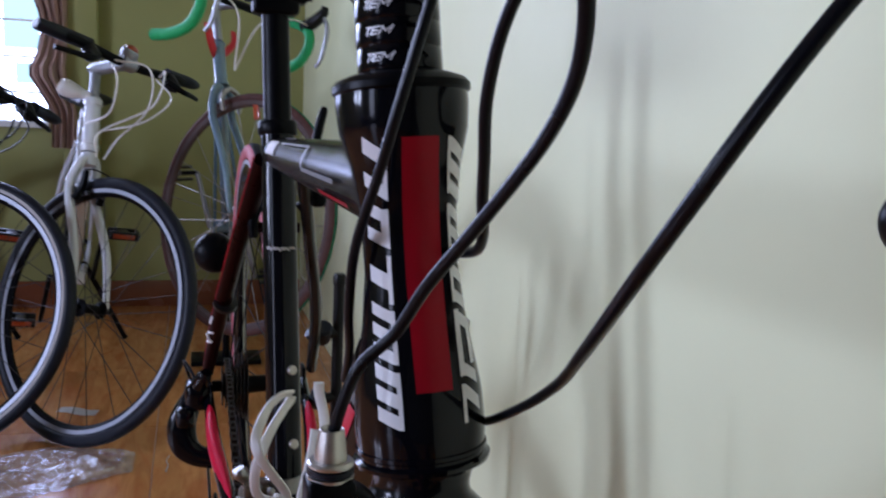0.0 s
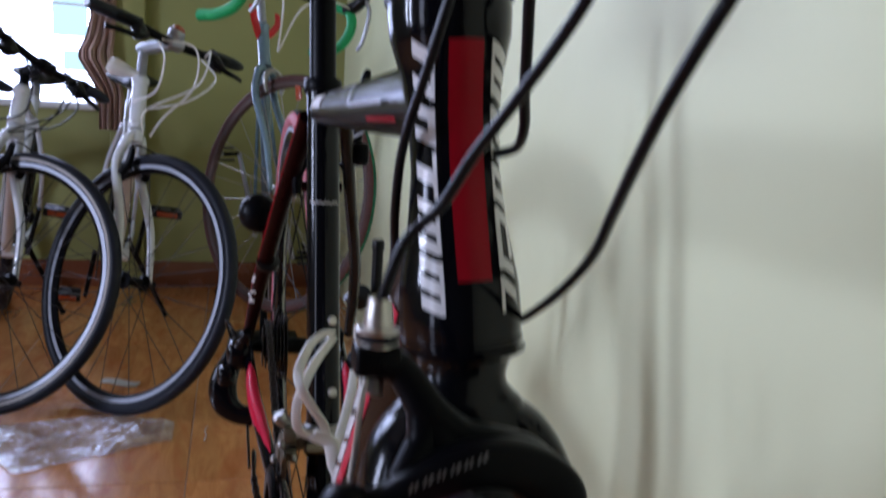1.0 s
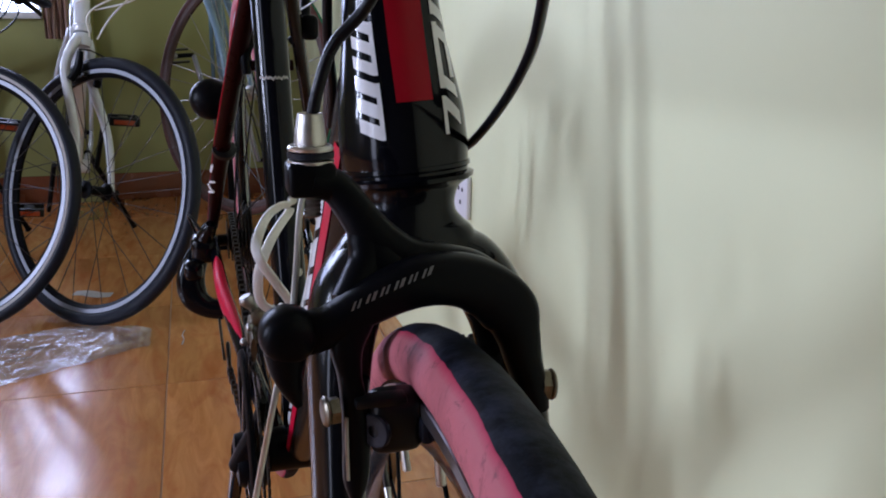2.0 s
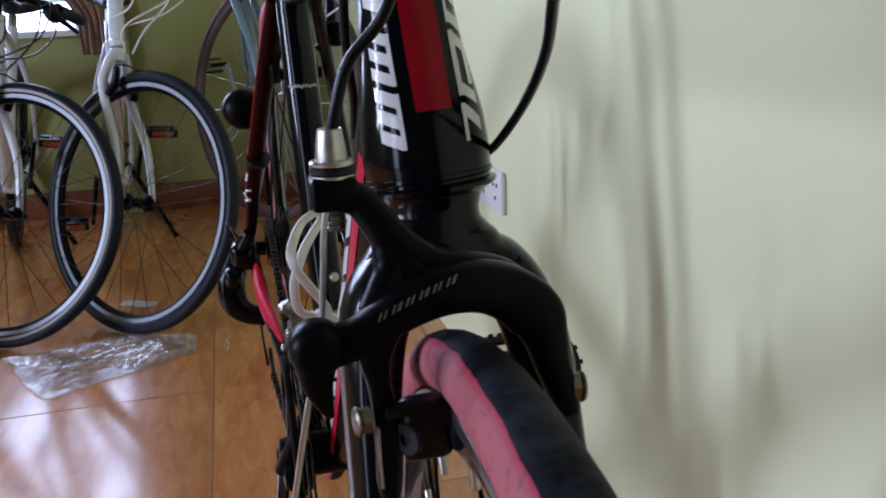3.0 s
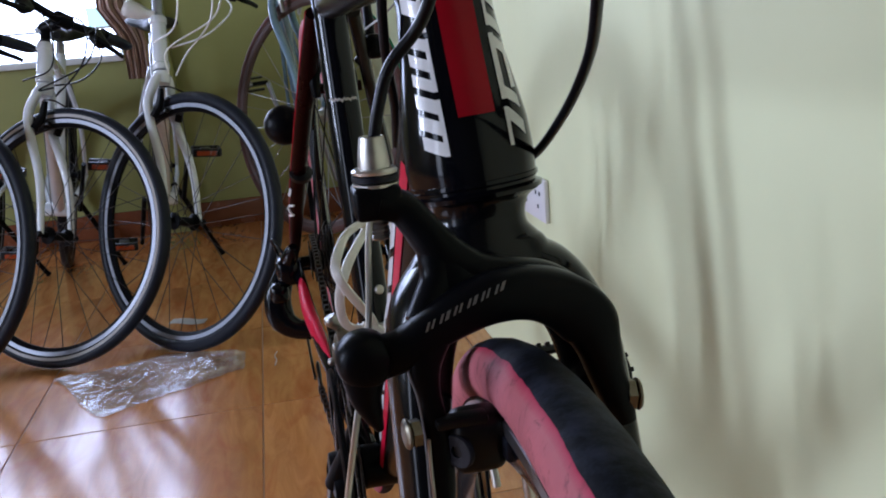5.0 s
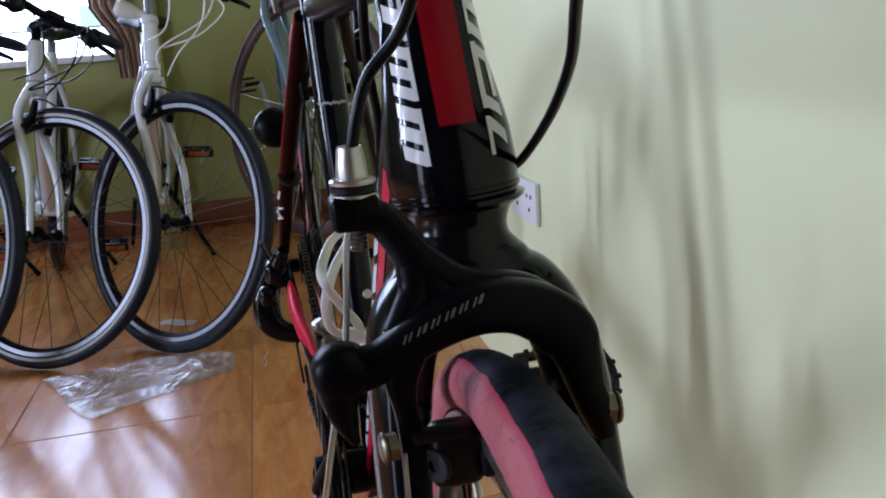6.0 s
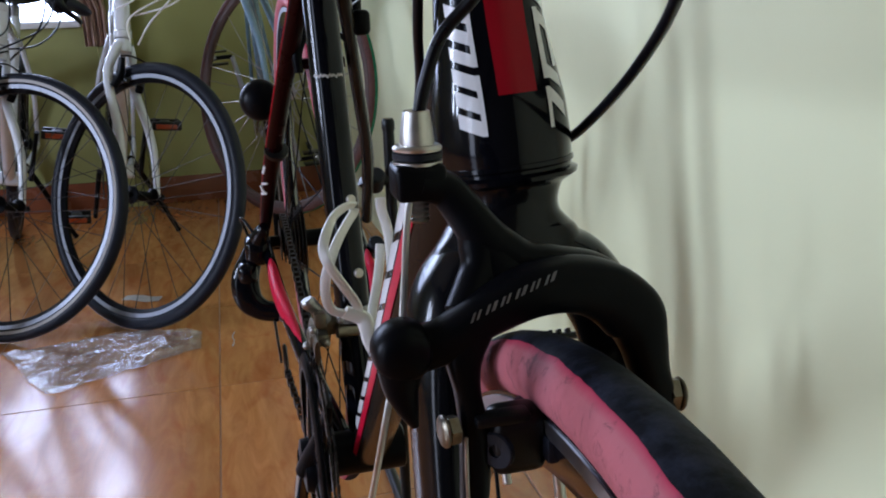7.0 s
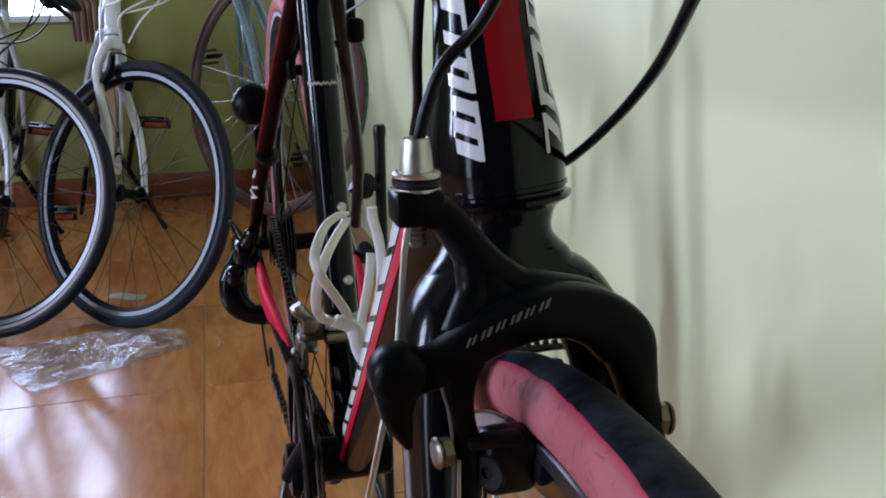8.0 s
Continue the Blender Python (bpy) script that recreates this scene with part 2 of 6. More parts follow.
def tile_material():
    """Glazed wood-look tile: long grain along y, a new cut for each tile."""
    m = bpy.data.materials.new("wood_look_tile")
    m.use_nodes = True
    t = m.node_tree
    b = t.nodes["Principled BSDF"]
    co = t.nodes.new("ShaderNodeTexCoord")
    info = t.nodes.new("ShaderNodeObjectInfo")
    mp = t.nodes.new("ShaderNodeMapping")
    mp.inputs["Scale"].default_value = (9, 1.9, 1)
    t.links.new(co.outputs["Object"], mp.inputs["Vector"])
    sc = t.nodes.new("ShaderNodeVectorMath")
    sc.operation = 'SCALE'
    sc.inputs[0].default_value = (31, 17, 5)
    t.links.new(info.outputs["Random"], sc.inputs["Scale"])
    t.links.new(sc.outputs["Vector"], mp.inputs["Location"])
    n = t.nodes.new("ShaderNodeTexNoise")
    n.inputs["Scale"].default_value = 2.2
    n.inputs["Detail"].default_value = 9
    n.inputs["Roughness"].default_value = 0.62
    n.inputs["Distortion"].default_value = 1.4
    t.links.new(mp.outputs["Vector"], n.inputs["Vector"])
    rp = t.nodes.new("ShaderNodeValToRGB")
    rp.color_ramp.elements[0].position, rp.color_ramp.elements[1].position = 0.30, 0.72
    rp.color_ramp.elements[0].color = (0.40, 0.142, 0.037, 1)
    rp.color_ramp.elements[1].color = (0.65, 0.28, 0.092, 1)
    t.links.new(n.outputs["Fac"], rp.inputs["Fac"])
    # printed boards within the tile, each a shade of its own, and red-brown flame figures
    sep = t.nodes.new("ShaderNodeSeparateXYZ")
    t.links.new(co.outputs["Object"], sep.inputs["Vector"])
    bd_ = t.nodes.new("ShaderNodeMath")
    bd_.operation = 'MULTIPLY_ADD'
    bd_.inputs[1].default_value, bd_.inputs[2].default_value = 8.0, 0.5
    t.links.new(sep.outputs["X"], bd_.inputs[0])
    fl = t.nodes.new("ShaderNodeMath")
    fl.operation = 'FLOOR'
    t.links.new(bd_.outputs["Value"], fl.inputs[0])
    ad = t.nodes.new("ShaderNodeMath")
    ad.operation = 'ADD'
    t.links.new(fl.outputs["Value"], ad.inputs[0])
    t.links.new(info.outputs["Random"], ad.inputs[1])
    wn_ = t.nodes.new("ShaderNodeTexWhiteNoise")
    wn_.noise_dimensions = '1D'
    t.links.new(ad.outputs["Value"], wn_.inputs["W"])
    tone = t.nodes.new("ShaderNodeMapRange")
    tone.inputs["To Min"].default_value, tone.inputs["To Max"].default_value = 0.90, 1.10
    t.links.new(wn_.outputs["Value"], tone.inputs["Value"])
    hue = t.nodes.new("ShaderNodeHueSaturation")
    t.links.new(tone.outputs["Result"], hue.inputs["Value"])
    t.links.new(rp.outputs["Color"], hue.inputs["Color"])
    mp2 = t.nodes.new("ShaderNodeMapping")
    mp2.inputs["Scale"].default_value = (11, 3.6, 1)
    t.links.new(co.outputs["Object"], mp2.inputs["Vector"])
    t.links.new(sc.outputs["Vector"], mp2.inputs["Location"])
    fg = t.nodes.new("ShaderNodeTexNoise")
    fg.inputs["Scale"].default_value = 1.0
    fg.inputs["Detail"].default_value = 7
    fg.inputs["Distortion"].default_value = 2.2
    t.links.new(mp2.outputs["Vector"], fg.inputs["Vector"])
    fr = t.nodes.new("ShaderNodeMapRange")
    fr.inputs["From Min"].default_value, fr.inputs["From Max"].default_value, fr.inputs["To Max"].default_value = 0.52, 0.70, 0.55
    t.links.new(fg.outputs["Fac"], fr.inputs["Value"])
    fm = t.nodes.new("ShaderNodeMix")
    fm.data_type = 'RGBA'
    fm.inputs["B"].default_value = (0.40, 0.10, 0.022, 1)
    t.links.new(fr.outputs["Result"], fm.inputs["Factor"])
    t.links.new(hue.outputs["Color"], fm.inputs["A"])
    t.links.new(fm.outputs["Result"], b.inputs["Base Color"])
    b.inputs["Roughness"].default_value = 0.2
    b.inputs["Coat Weight"].default_value = 0.6
    b.inputs["Coat Roughness"].default_value = 0.12
    n2 = t.nodes.new("ShaderNodeTexNoise")
    n2.inputs["Scale"].default_value = 9
    t.links.new(co.outputs["Object"], n2.inputs["Vector"])
    r = t.nodes.new("ShaderNodeMapRange")
    r.inputs["To Min"].default_value = 0.14
    r.inputs["To Max"].default_value = 0.30
    t.links.new(n2.outputs["Fac"], r.inputs["Value"])
    t.links.new(r.outputs["Result"], b.inputs["Roughness"])
    bp = t.nodes.new("ShaderNodeBump")
    bp.inputs["Strength"].default_value = 0.06
    bp.inputs["Distance"].default_value = 0.003
    t.links.new(n2.outputs["Fac"], bp.inputs["Height"])
    t.links.new(bp.outputs["Normal"], b.inputs["Normal"])
    return m


TILE = tile_material()


def film_material():
    """Crinkled cellophane: mostly clear, with a hard gloss and a faint milky veil."""
    m = bpy.data.materials.new("clear_plastic_film")
    m.use_nodes = True
    t = m.node_tree
    t.nodes.remove(t.nodes["Principled BSDF"])
    tr = t.nodes.new("ShaderNodeBsdfTransparent")
    gl = t.nodes.new("ShaderNodeBsdfGlossy")
    gl.inputs["Roughness"].default_value = 0.24
    di = t.nodes.new("ShaderNodeBsdfDiffuse")
    di.inputs["Color"].default_value = (0.76, 0.82, 0.90, 1)
    m1 = t.nodes.new("ShaderNodeMixShader")
    m1.inputs["Fac"].default_value = 0.26
    m2 = t.nodes.new("ShaderNodeMixShader")
    m2.inputs["Fac"].default_value = 0.05
    t.links.new(tr.outputs["BSDF"], m1.inputs[1])
    t.links.new(gl.outputs["BSDF"], m1.inputs[2])
    t.links.new(m1.outputs["Shader"], m2.inputs[1])
    t.links.new(di.outputs["BSDF"], m2.inputs[2])
    t.links.new(m2.outputs["Shader"], t.nodes["Material Output"].inputs["Surface"])
    return m


FILM = film_material()


# ---------------------------------------------------------------- mesh tools
class Geo:
    def __init__(self):
        self.v, self.f = [], []

    def add(self, verts, faces):
        k = len(self.v)
        self.v += [Vector(p) for p in verts]
        self.f += [tuple(i + k for i in f) for f in faces]
        return self

    def join(self, *others):
        for o in others:
            self.add(o.v, o.f)
        return self

    def moved(self, m):
        g = Geo()
        g.v, g.f = [m @ p for p in self.v], list(self.f)
        return g


def part(name, geo, mat, parent=None, label="", sharp=35):
    """One mesh object; under its parent its coordinates are the parent's."""
    me = bpy.data.meshes.new(name)
    me.from_pydata([tuple(p) for p in geo.v], [], geo.f)
    bm = bmesh.new()
    bm.from_mesh(me)
    bmesh.ops.recalc_face_normals(bm, faces=bm.faces)
    bm.to_mesh(me)
    bm.free()
    me.polygons.foreach_set("use_smooth", [True] * len(me.polygons))
    me.set_sharp_from_angle(angle=radians(sharp))
    me.materials.append(mat)
    ob = new(name, me)
    if parent:
        ob.parent = parent
    if label:
        ob["label"] = label
    return ob


def same_part(ob, m, parent, name=None):
    """The same mesh once more, at another place under a parent."""
    o = new(name or ob.name.split(".")[0], ob.data)
    o.parent = parent
    o.matrix_basis = m
    return o


def spline(pts, k=6):
    """Catmull-Rom through the points; each point may carry more numbers than three."""
    p = [np.array(q, float) for q in pts]
    if len(p) < 3:
        return [p[0] + (p[-1] - p[0]) * i / k for i in range(k + 1)]
    p = [2 * p[0] - p[1]] + p + [2 * p[-1] - p[-2]]
    out = []
    for a, b, c, d in zip(p, p[1:], p[2:], p[3:]):
        for i in range(k):
            t = i / k
            out.append(0.5 * (2 * b + (c - a) * t + (2 * a - 5 * b + 4 * c - d) * t * t + (3 * b - a - 3 * c + d) * t ** 3))
    out.append(p[-2])
    return out


def sweep(pts, n=12, k=6, up=(0, 1, 0), power=2.0, smooth=True):
    """A tube along points (x, y, z, a[, b]): half-widths a across and b along up; power over 2 squares the section."""
    pts = [(*q, q[3]) if len(q) == 4 else q for q in pts]
    rows = spline(pts, k) if smooth else [np.array(q, float) for q in pts]
    g = Geo()
    up = Vector(up)
    rings = []
    for i, r in enumerate(rows):
        a, b = rows[max(0, i - 1)], rows[min(len(rows) - 1, i + 1)]
        tan = Vector(b[:3] - a[:3]).normalized()
        side = tan.cross(up)
        if side.length < 0.05:
            side = tan.cross(Vector((1, 0, 0.1)))
        side.normalize()
        other = side.cross(tan).normalized()
        c = Vector(r[:3])
        ring = []
        for j in range(n):
            an = 2 * math.pi * j / n
            cs, sn = math.cos(an), math.sin(an)
            e = 2 / power
            ring.append(c + side * (r[3] * math.copysign(abs(cs) ** e, cs)) + other * (r[4] * math.copysign(abs(sn) ** e, sn)))
        rings.append(ring)
    vs = [p for ring in rings for p in ring]
    fs = [(i * n + j, i * n + (j + 1) % n, (i + 1) * n + (j + 1) % n, (i + 1) * n + j) for i in range(len(rings) - 1) for j in range(n)]
    fs += [tuple(range(n)), tuple((len(rings) - 1) * n + j for j in range(n))]
    return g.add(vs, fs)


def tube(a, b, ra, rb=None, n=14):
    rb = ra if rb is None else rb
    return sweep([(*a, ra), (*b, rb)], n=n, k=1, up=(0.02, 1, 0.01), smooth=False)


def lathe(profile, n=32, a=(0, 0, 0), b=(0, 0, 1), closed=False, caps=True):
    """Rings (radius, s) about the line from a to b, s in metres from a."""
    a, d = Vector(a), (Vector(b) - Vector(a)).normalized()
    u = d.orthogonal().normalized()
    w = d.cross(u)
    vs = [a + d * s + (u * math.cos(2 * math.pi * j / n) + w * math.sin(2 * math.pi * j / n)) * r for r, s in profile for j in range(n)]
    m = len(profile)
    fs = [(i * n + j, i * n + (j + 1) % n, ((i + 1) % m) * n + (j + 1) % n, ((i + 1) % m) * n + j)
          for i in range(m if closed else m - 1) for j in range(n)]
    if not closed and caps:
        fs += [tuple(range(n)), tuple((m - 1) * n + j for j in range(n))]
    return Geo().add(vs, fs)


def block(c, size, bevel=0.002, m=None, seg=2):
    bm = bmesh.new()
    bmesh.ops.create_cube(bm, size=1)
    bmesh.ops.scale(bm, vec=size, verts=bm.verts)
    if bevel:
        bmesh.ops.bevel(bm, geom=bm.edges[:], offset=bevel, segments=seg, affect='EDGES', profile=0.5)
    bm.verts.ensure_lookup_table()
    g = Geo().add([v.co.copy() for v in bm.verts], [tuple(v.index for v in f.verts) for f in bm.faces])
    bm.free()
    return g.moved(Matrix.Translation(c) @ (m or Matrix.Identity(4)))


def ball(c, r, n=16, squash=(1, 1, 1)):
    bm = bmesh.new()
    bmesh.ops.create_uvsphere(bm, u_segments=n, v_segments=n // 2 + 2, radius=r)
    g = Geo().add([Vector((v.co.x * squash[0], v.co.y * squash[1], v.co.z * squash[2])) + Vector(c) for v in bm.verts],
                  [tuple(v.index for v in f.verts) for f in bm.faces])
    bm.free()
    return g


def bolt(c, axis, r=0.004, h=0.004, hexagon=False):
    a = Vector(c)
    prof = [(r * 0.9, 0), (r, h * 0.2), (r, h * 0.75), (r * 0.8, h)] if not hexagon else [(r, 0), (r, h * 0.85), (r * 0.85, h)]
    return lathe(prof, 6 if hexagon else 14, a, a + Vector(axis))


def thing(name, place, label, category, group=""):
    ob = new(name)
    ob.location = place
    ob.empty_display_size = 0.1
    return tagged(ob, label, category, group)


# ---------------------------------------------------------------- the room
FAR_Y, FLOOR_S, FLOOR_X0, FLOOR_Y0 = 3.41, 0.5, -0.168, 1.562
WALL_A, WALL_B = Vector((0.493, -3.0)), Vector((0.352, 3.6))


def slab(name, lo, hi, mat, label, category, kind="structure", bevel=0):
    c = (Vector(lo) + Vector(hi)) / 2
    g = block((0, 0, 0), Vector(hi) - Vector(lo), bevel)
    ob = part(name, g, mat)
    ob.location = c
    return tagged(ob, label, category, kind=kind)


floor = slab("floor", (-4.0, -3.2, -0.12), (0.6, 3.6, -0.0014), GROUT, "dark grout bed under glazed wood-look floor tiles", "floor")
# far wall with the window opening
far_parts = Geo()
for lo, hi in (((-4.0, FAR_Y, 0), (0.6, FAR_Y + 0.18, 0.70)), ((-0.60, FAR_Y, 0.70), (0.6, FAR_Y + 0.18, 2.7)),
               ((-4.0, FAR_Y, 0.70), (-2.3, FAR_Y + 0.18, 2.7)), ((-2.3, FAR_Y, 1.95), (-0.60, FAR_Y + 0.18, 2.7))):
    far_parts.join(block((Vector(lo) + Vector(hi)) / 2, Vector(hi) - Vector(lo), 0))
tagged(part("wall_north", far_parts, FAR_WALL), "olive green painted wall with a window opening", "wall", kind="structure")
d = (WALL_B - WALL_A).normalized()
turn = math.atan2(-d.x, d.y)
mid = (WALL_A + WALL_B) / 2
side = tagged(part("wall_east", block((0.1, 0, 1.35), (0.2, 6.9, 2.7), 0), SIDE_WALL), "pale green painted wall with a soft sheen", "wall", kind="structure")
side.matrix_basis = pose(mid.x, mid.y, 0, 0, 0, math.degrees(turn))
west = Geo()
for lo, hi in (((-3.7, -3.2, 0), (-3.5, -1.7, 2.7)), ((-3.7, -1.7, 2.1), (-3.5, -1.0, 2.7)), ((-3.7, -1.0, 0), (-3.5, 0.11, 2.7)),
               ((-3.7, 0.11, 0), (-3.5, 0.27, 0.79)), ((-3.7, 0.11, 1.85), (-3.5, 0.27, 2.7)), ((-3.7, 0.27, 0), (-3.5, 0.62, 2.7)),
               ((-3.7, 0.62, 0), (-3.5, 0.78, 0.79)), ((-3.7, 0.62, 1.85), (-3.5, 0.78, 2.7)), ((-3.7, 0.78, 0), (-3.5, 3.6, 2.7))):
    west.join(block((Vector(lo) + Vector(hi)) / 2, Vector(hi) - Vector(lo), 0))
tagged(part("wall_west", west, FAR_WALL), "olive green painted wall with an open doorway and two narrow casements", "wall", kind="structure")
# unseen wall behind the camera, made dark so glossy front faces reflect little
slab("wall_south", (-4.0, -3.2, 0), (0.6, -3.0, 2.7), BACK_WALL, "unseen plain dark wall added to keep reflections dark", "wall")
slab("ceiling", (-4.0, -3.2, 2.7), (0.7, 3.7, 2.85), CEILING, "plain brown boarded ceiling", "ceiling")
base = slab("baseboard", (-3.5, FAR_Y - 0.012, 0.0), (0.36, FAR_Y - 0.002, 0.105), SKIRT, "red-brown glazed skirting tiles along the wall foot", "baseboard", bevel=0.002)
pil = tagged(part("pilaster", block((0, 0, 1.35), (0.13, 0.05, 2.7), 0.012), FAR_WALL), "shallow olive green pilaster beside the window", "pilaster", kind="structure")
pil.location = (-0.485, FAR_Y - 0.027, 0)

win = thing("window_1", (-1.45, FAR_Y + 0.09, 0.70), "white-barred window with bright daylight outside", "window")
win["kind"] = "structure"
part("window_sill", block((0, -0.03, 0.012), (1.7, 0.2, 0.024), 0.004), WINDOW_METAL, win, "pale window sill")
for xx in (-0.84, -0.28, 0.28, 0.84):
    part("window_post", block((xx, 0.03, 0.635), (0.03, 0.03, 1.22), 0.003), WINDOW_METAL, win)
for i in range(9):
    part("window_bar", block((0, 0.0, 0.13 + 0.135 * i), (1.7, 0.009, 0.009), 0.001), WINDOW_METAL, win)
bd = part("backdrop", block((0, 0, 0), (9, 0.05, 6), 0), OUTSIDE)
bd.location = (-3.0, 7.0, 1.6)
tagged(bd, "overexposed pale building fronts outside the window", "backdrop", kind="structure")
for x, z, w, h in ((-1.29, 1.53, 0.24, 0.80), (-1.25, 0.95, 0.17, 0.15), (-1.95, 1.60, 0.30, 0.62)):
    part("facade_panel", block((x + 3.0, -0.08, z - 1.6), (w, 0.04, h), 0.004), FACADE, bd, "pale cyan facade panel")


def curtain():
    """A gathered cloth that hangs beside the window, tied in below the middle."""
    g = Geo()
    nu, nv = 60, 40
    vs = []
    for j in range(nv + 1):
        s = j / nv
        z = 1.95 - 1.32 * s
        lo = np.interp(z, (0.63, 0.77, 0.84, 0.91, 0.97, 1.06, 1.12, 1.32, 2.0), (-0.585, -0.585, -0.625, -0.665, -0.632, -0.612, -0.620, -0.690, -0.84))
        hi = np.interp(z, (0.63, 0.77, 0.84, 0.91, 1.0, 1.12, 1.32, 2.0), (-0.500, -0.496, -0.512, -0.535, -0.526, -0.524, -0.519, -0.515))
        cx, half = (lo + hi) / 2, (hi - lo) / 2
        tie = math.exp(-((z - 1.03) / 0.06) ** 2)
        for i in range(nu + 1):
            u = i / nu * 2 - 1
            fold = 0.012 * math.sin(u * 13 + 2 * s + 1.5 * math.sin(5 * s)) * (1 - 0.4 * tie) + 0.005 * math.sin(u * 37 + 5 * s)
            bulge = 0.05 * math.exp(-((z - 0.90) / 0.06) ** 2) * math.cos(u * 1.5) + 0.006 * math.sin(23 * z + 5 * u)
            vs.append((cx + u * half, FAR_Y - 0.075 - bulge + fold, z))
    w = nu + 1
    fs = [(j * w + i, j * w + i + 1, (j + 1) * w + i + 1, (j + 1) * w + i) for j in range(nv) for i in range(nu)]
    back = [(x, y + 0.004, z) for x, y, z in vs]
    k = len(vs)
    fs += [tuple(q + k for q in f[::-1]) for f in fs]
    g.add(vs + back, fs)
    base_p = Vector((-0.62, FAR_Y - 0.08, 0.63))
    ob = part("curtain", g.moved(Matrix.Translation(-base_p)), CURTAIN, sharp=80)
    ob.location = base_p
    return tagged(ob, "brown gathered curtain tied back beside the window", "curtain")


curtain()

# double socket outlet on the side wall
out = thing("socket_outlet", (0.3998, 1.335, 0.437), "white double socket plate on the painted wall", "socket")
out.rotation_euler = (0, 0, turn)
part("plate", block((-0.005, 0, 0), (0.010, 0.138, 0.080), 0.003), SOCKET, out)
for yy in (-0.034, 0.034):
    for dy, dz in ((-0.010, 0.012), (0.010, 0.012), (0, -0.013)):
        part("pin_hole", block((-0.0105, yy + dy, dz), (0.002, 0.005, 0.007), 0), SLOT, out)

# ---------------------------------------------------------------- the near bicycle


def off(y, z):
    """The bicycle's middle plane leans and turns a little."""
    return 0.006 - 0.008 * (y - 0.17) - 0.02 * (z - 0.75)


def on(x, y, z):
    return (off(y, z) + x, y, z)


BIKE = thing("road_bicycle", (0, 0.06, 0), "black and red road bicycle with pink-walled tyres, standing along the wall", "bicycle")
HERE = Matrix.Translation((0, -0.06, 0))


def bpart(name, g, mat, label="", parent=None, sharp=35):
    return part(name, g.moved(HERE), mat, parent or BIKE, label, sharp)


HEAD0, HEAD1 = Vector((0.0095, 0.168, 0.716)), Vector((-0.0007, 0.1854, 0.8570))
HDIR = (HEAD1 - HEAD0).normalized()
HLEN = (HEAD1 - HEAD0).length
HFRONT = (Vector((0, -1, 0)) - HDIR * HDIR.dot(Vector((0, -1, 0)))).normalized()
HSIDE = HDIR.cross(HFRONT).normalized() * -1
if HSIDE.x < 0:
    HSIDE = -HSIDE
HEAD_PROFILE = ((0.0, 0.0265), (0.05, 0.0270), (0.16, 0.0262), (0.35, 0.0215), (0.5, 0.0192), (0.66, 0.0195), (0.8, 0.0225), (0.9, 0.0262), (0.97, 0.0270), (1.0, 0.0268))


def head_r(s):
    xs = [p[0] for p in HEAD_PROFILE]
    ys = [p[1] for p in HEAD_PROFILE]
    return float(np.interp(s, xs, ys))


head_tube = bpart("head_tube", lathe([(head_r(i / 40), HLEN * i / 40) for i in range(41)], 48, HEAD0, HEAD1), BLACK_GLOSS)


def decal(name, quads, mat, label="", lift=0.0004, parent=None):
    """Thin shapes on the head tube: rows (s0, s1, u0, u1, slant), s along the tube in m, u round it in m from the front."""
    g = Geo()
    for s0, s1, u0, u1, slant in quads:
        ni, nj = max(2, int((s1 - s0) / 0.004)), 5
        vs = []
        for i in range(ni + 1):
            s = s0 + (s1 - s0) * i / ni
            for j in range(nj + 1):
                u = u0 + (u1 - u0) * j / nj
                ss = s + slant * (u - u0)
                r = head_r(ss / HLEN)
                an = u / r
                vs.append(HEAD0 + HDIR * ss + (HFRONT * math.cos(an) + HSIDE * math.sin(an)) * (r + lift))
        w = nj + 1
        g.add(vs, [(i * w + j, i * w + j + 1, (i + 1) * w + j + 1, (i + 1) * w + j) for i in range(ni) for j in range(nj)])
    return bpart(name, g, mat, label, parent or head_tube)


decal("red_stripe", [(0.026, 0.124, -0.0068, 0.0080, 0)], RED_DECAL, "deep red stripe")


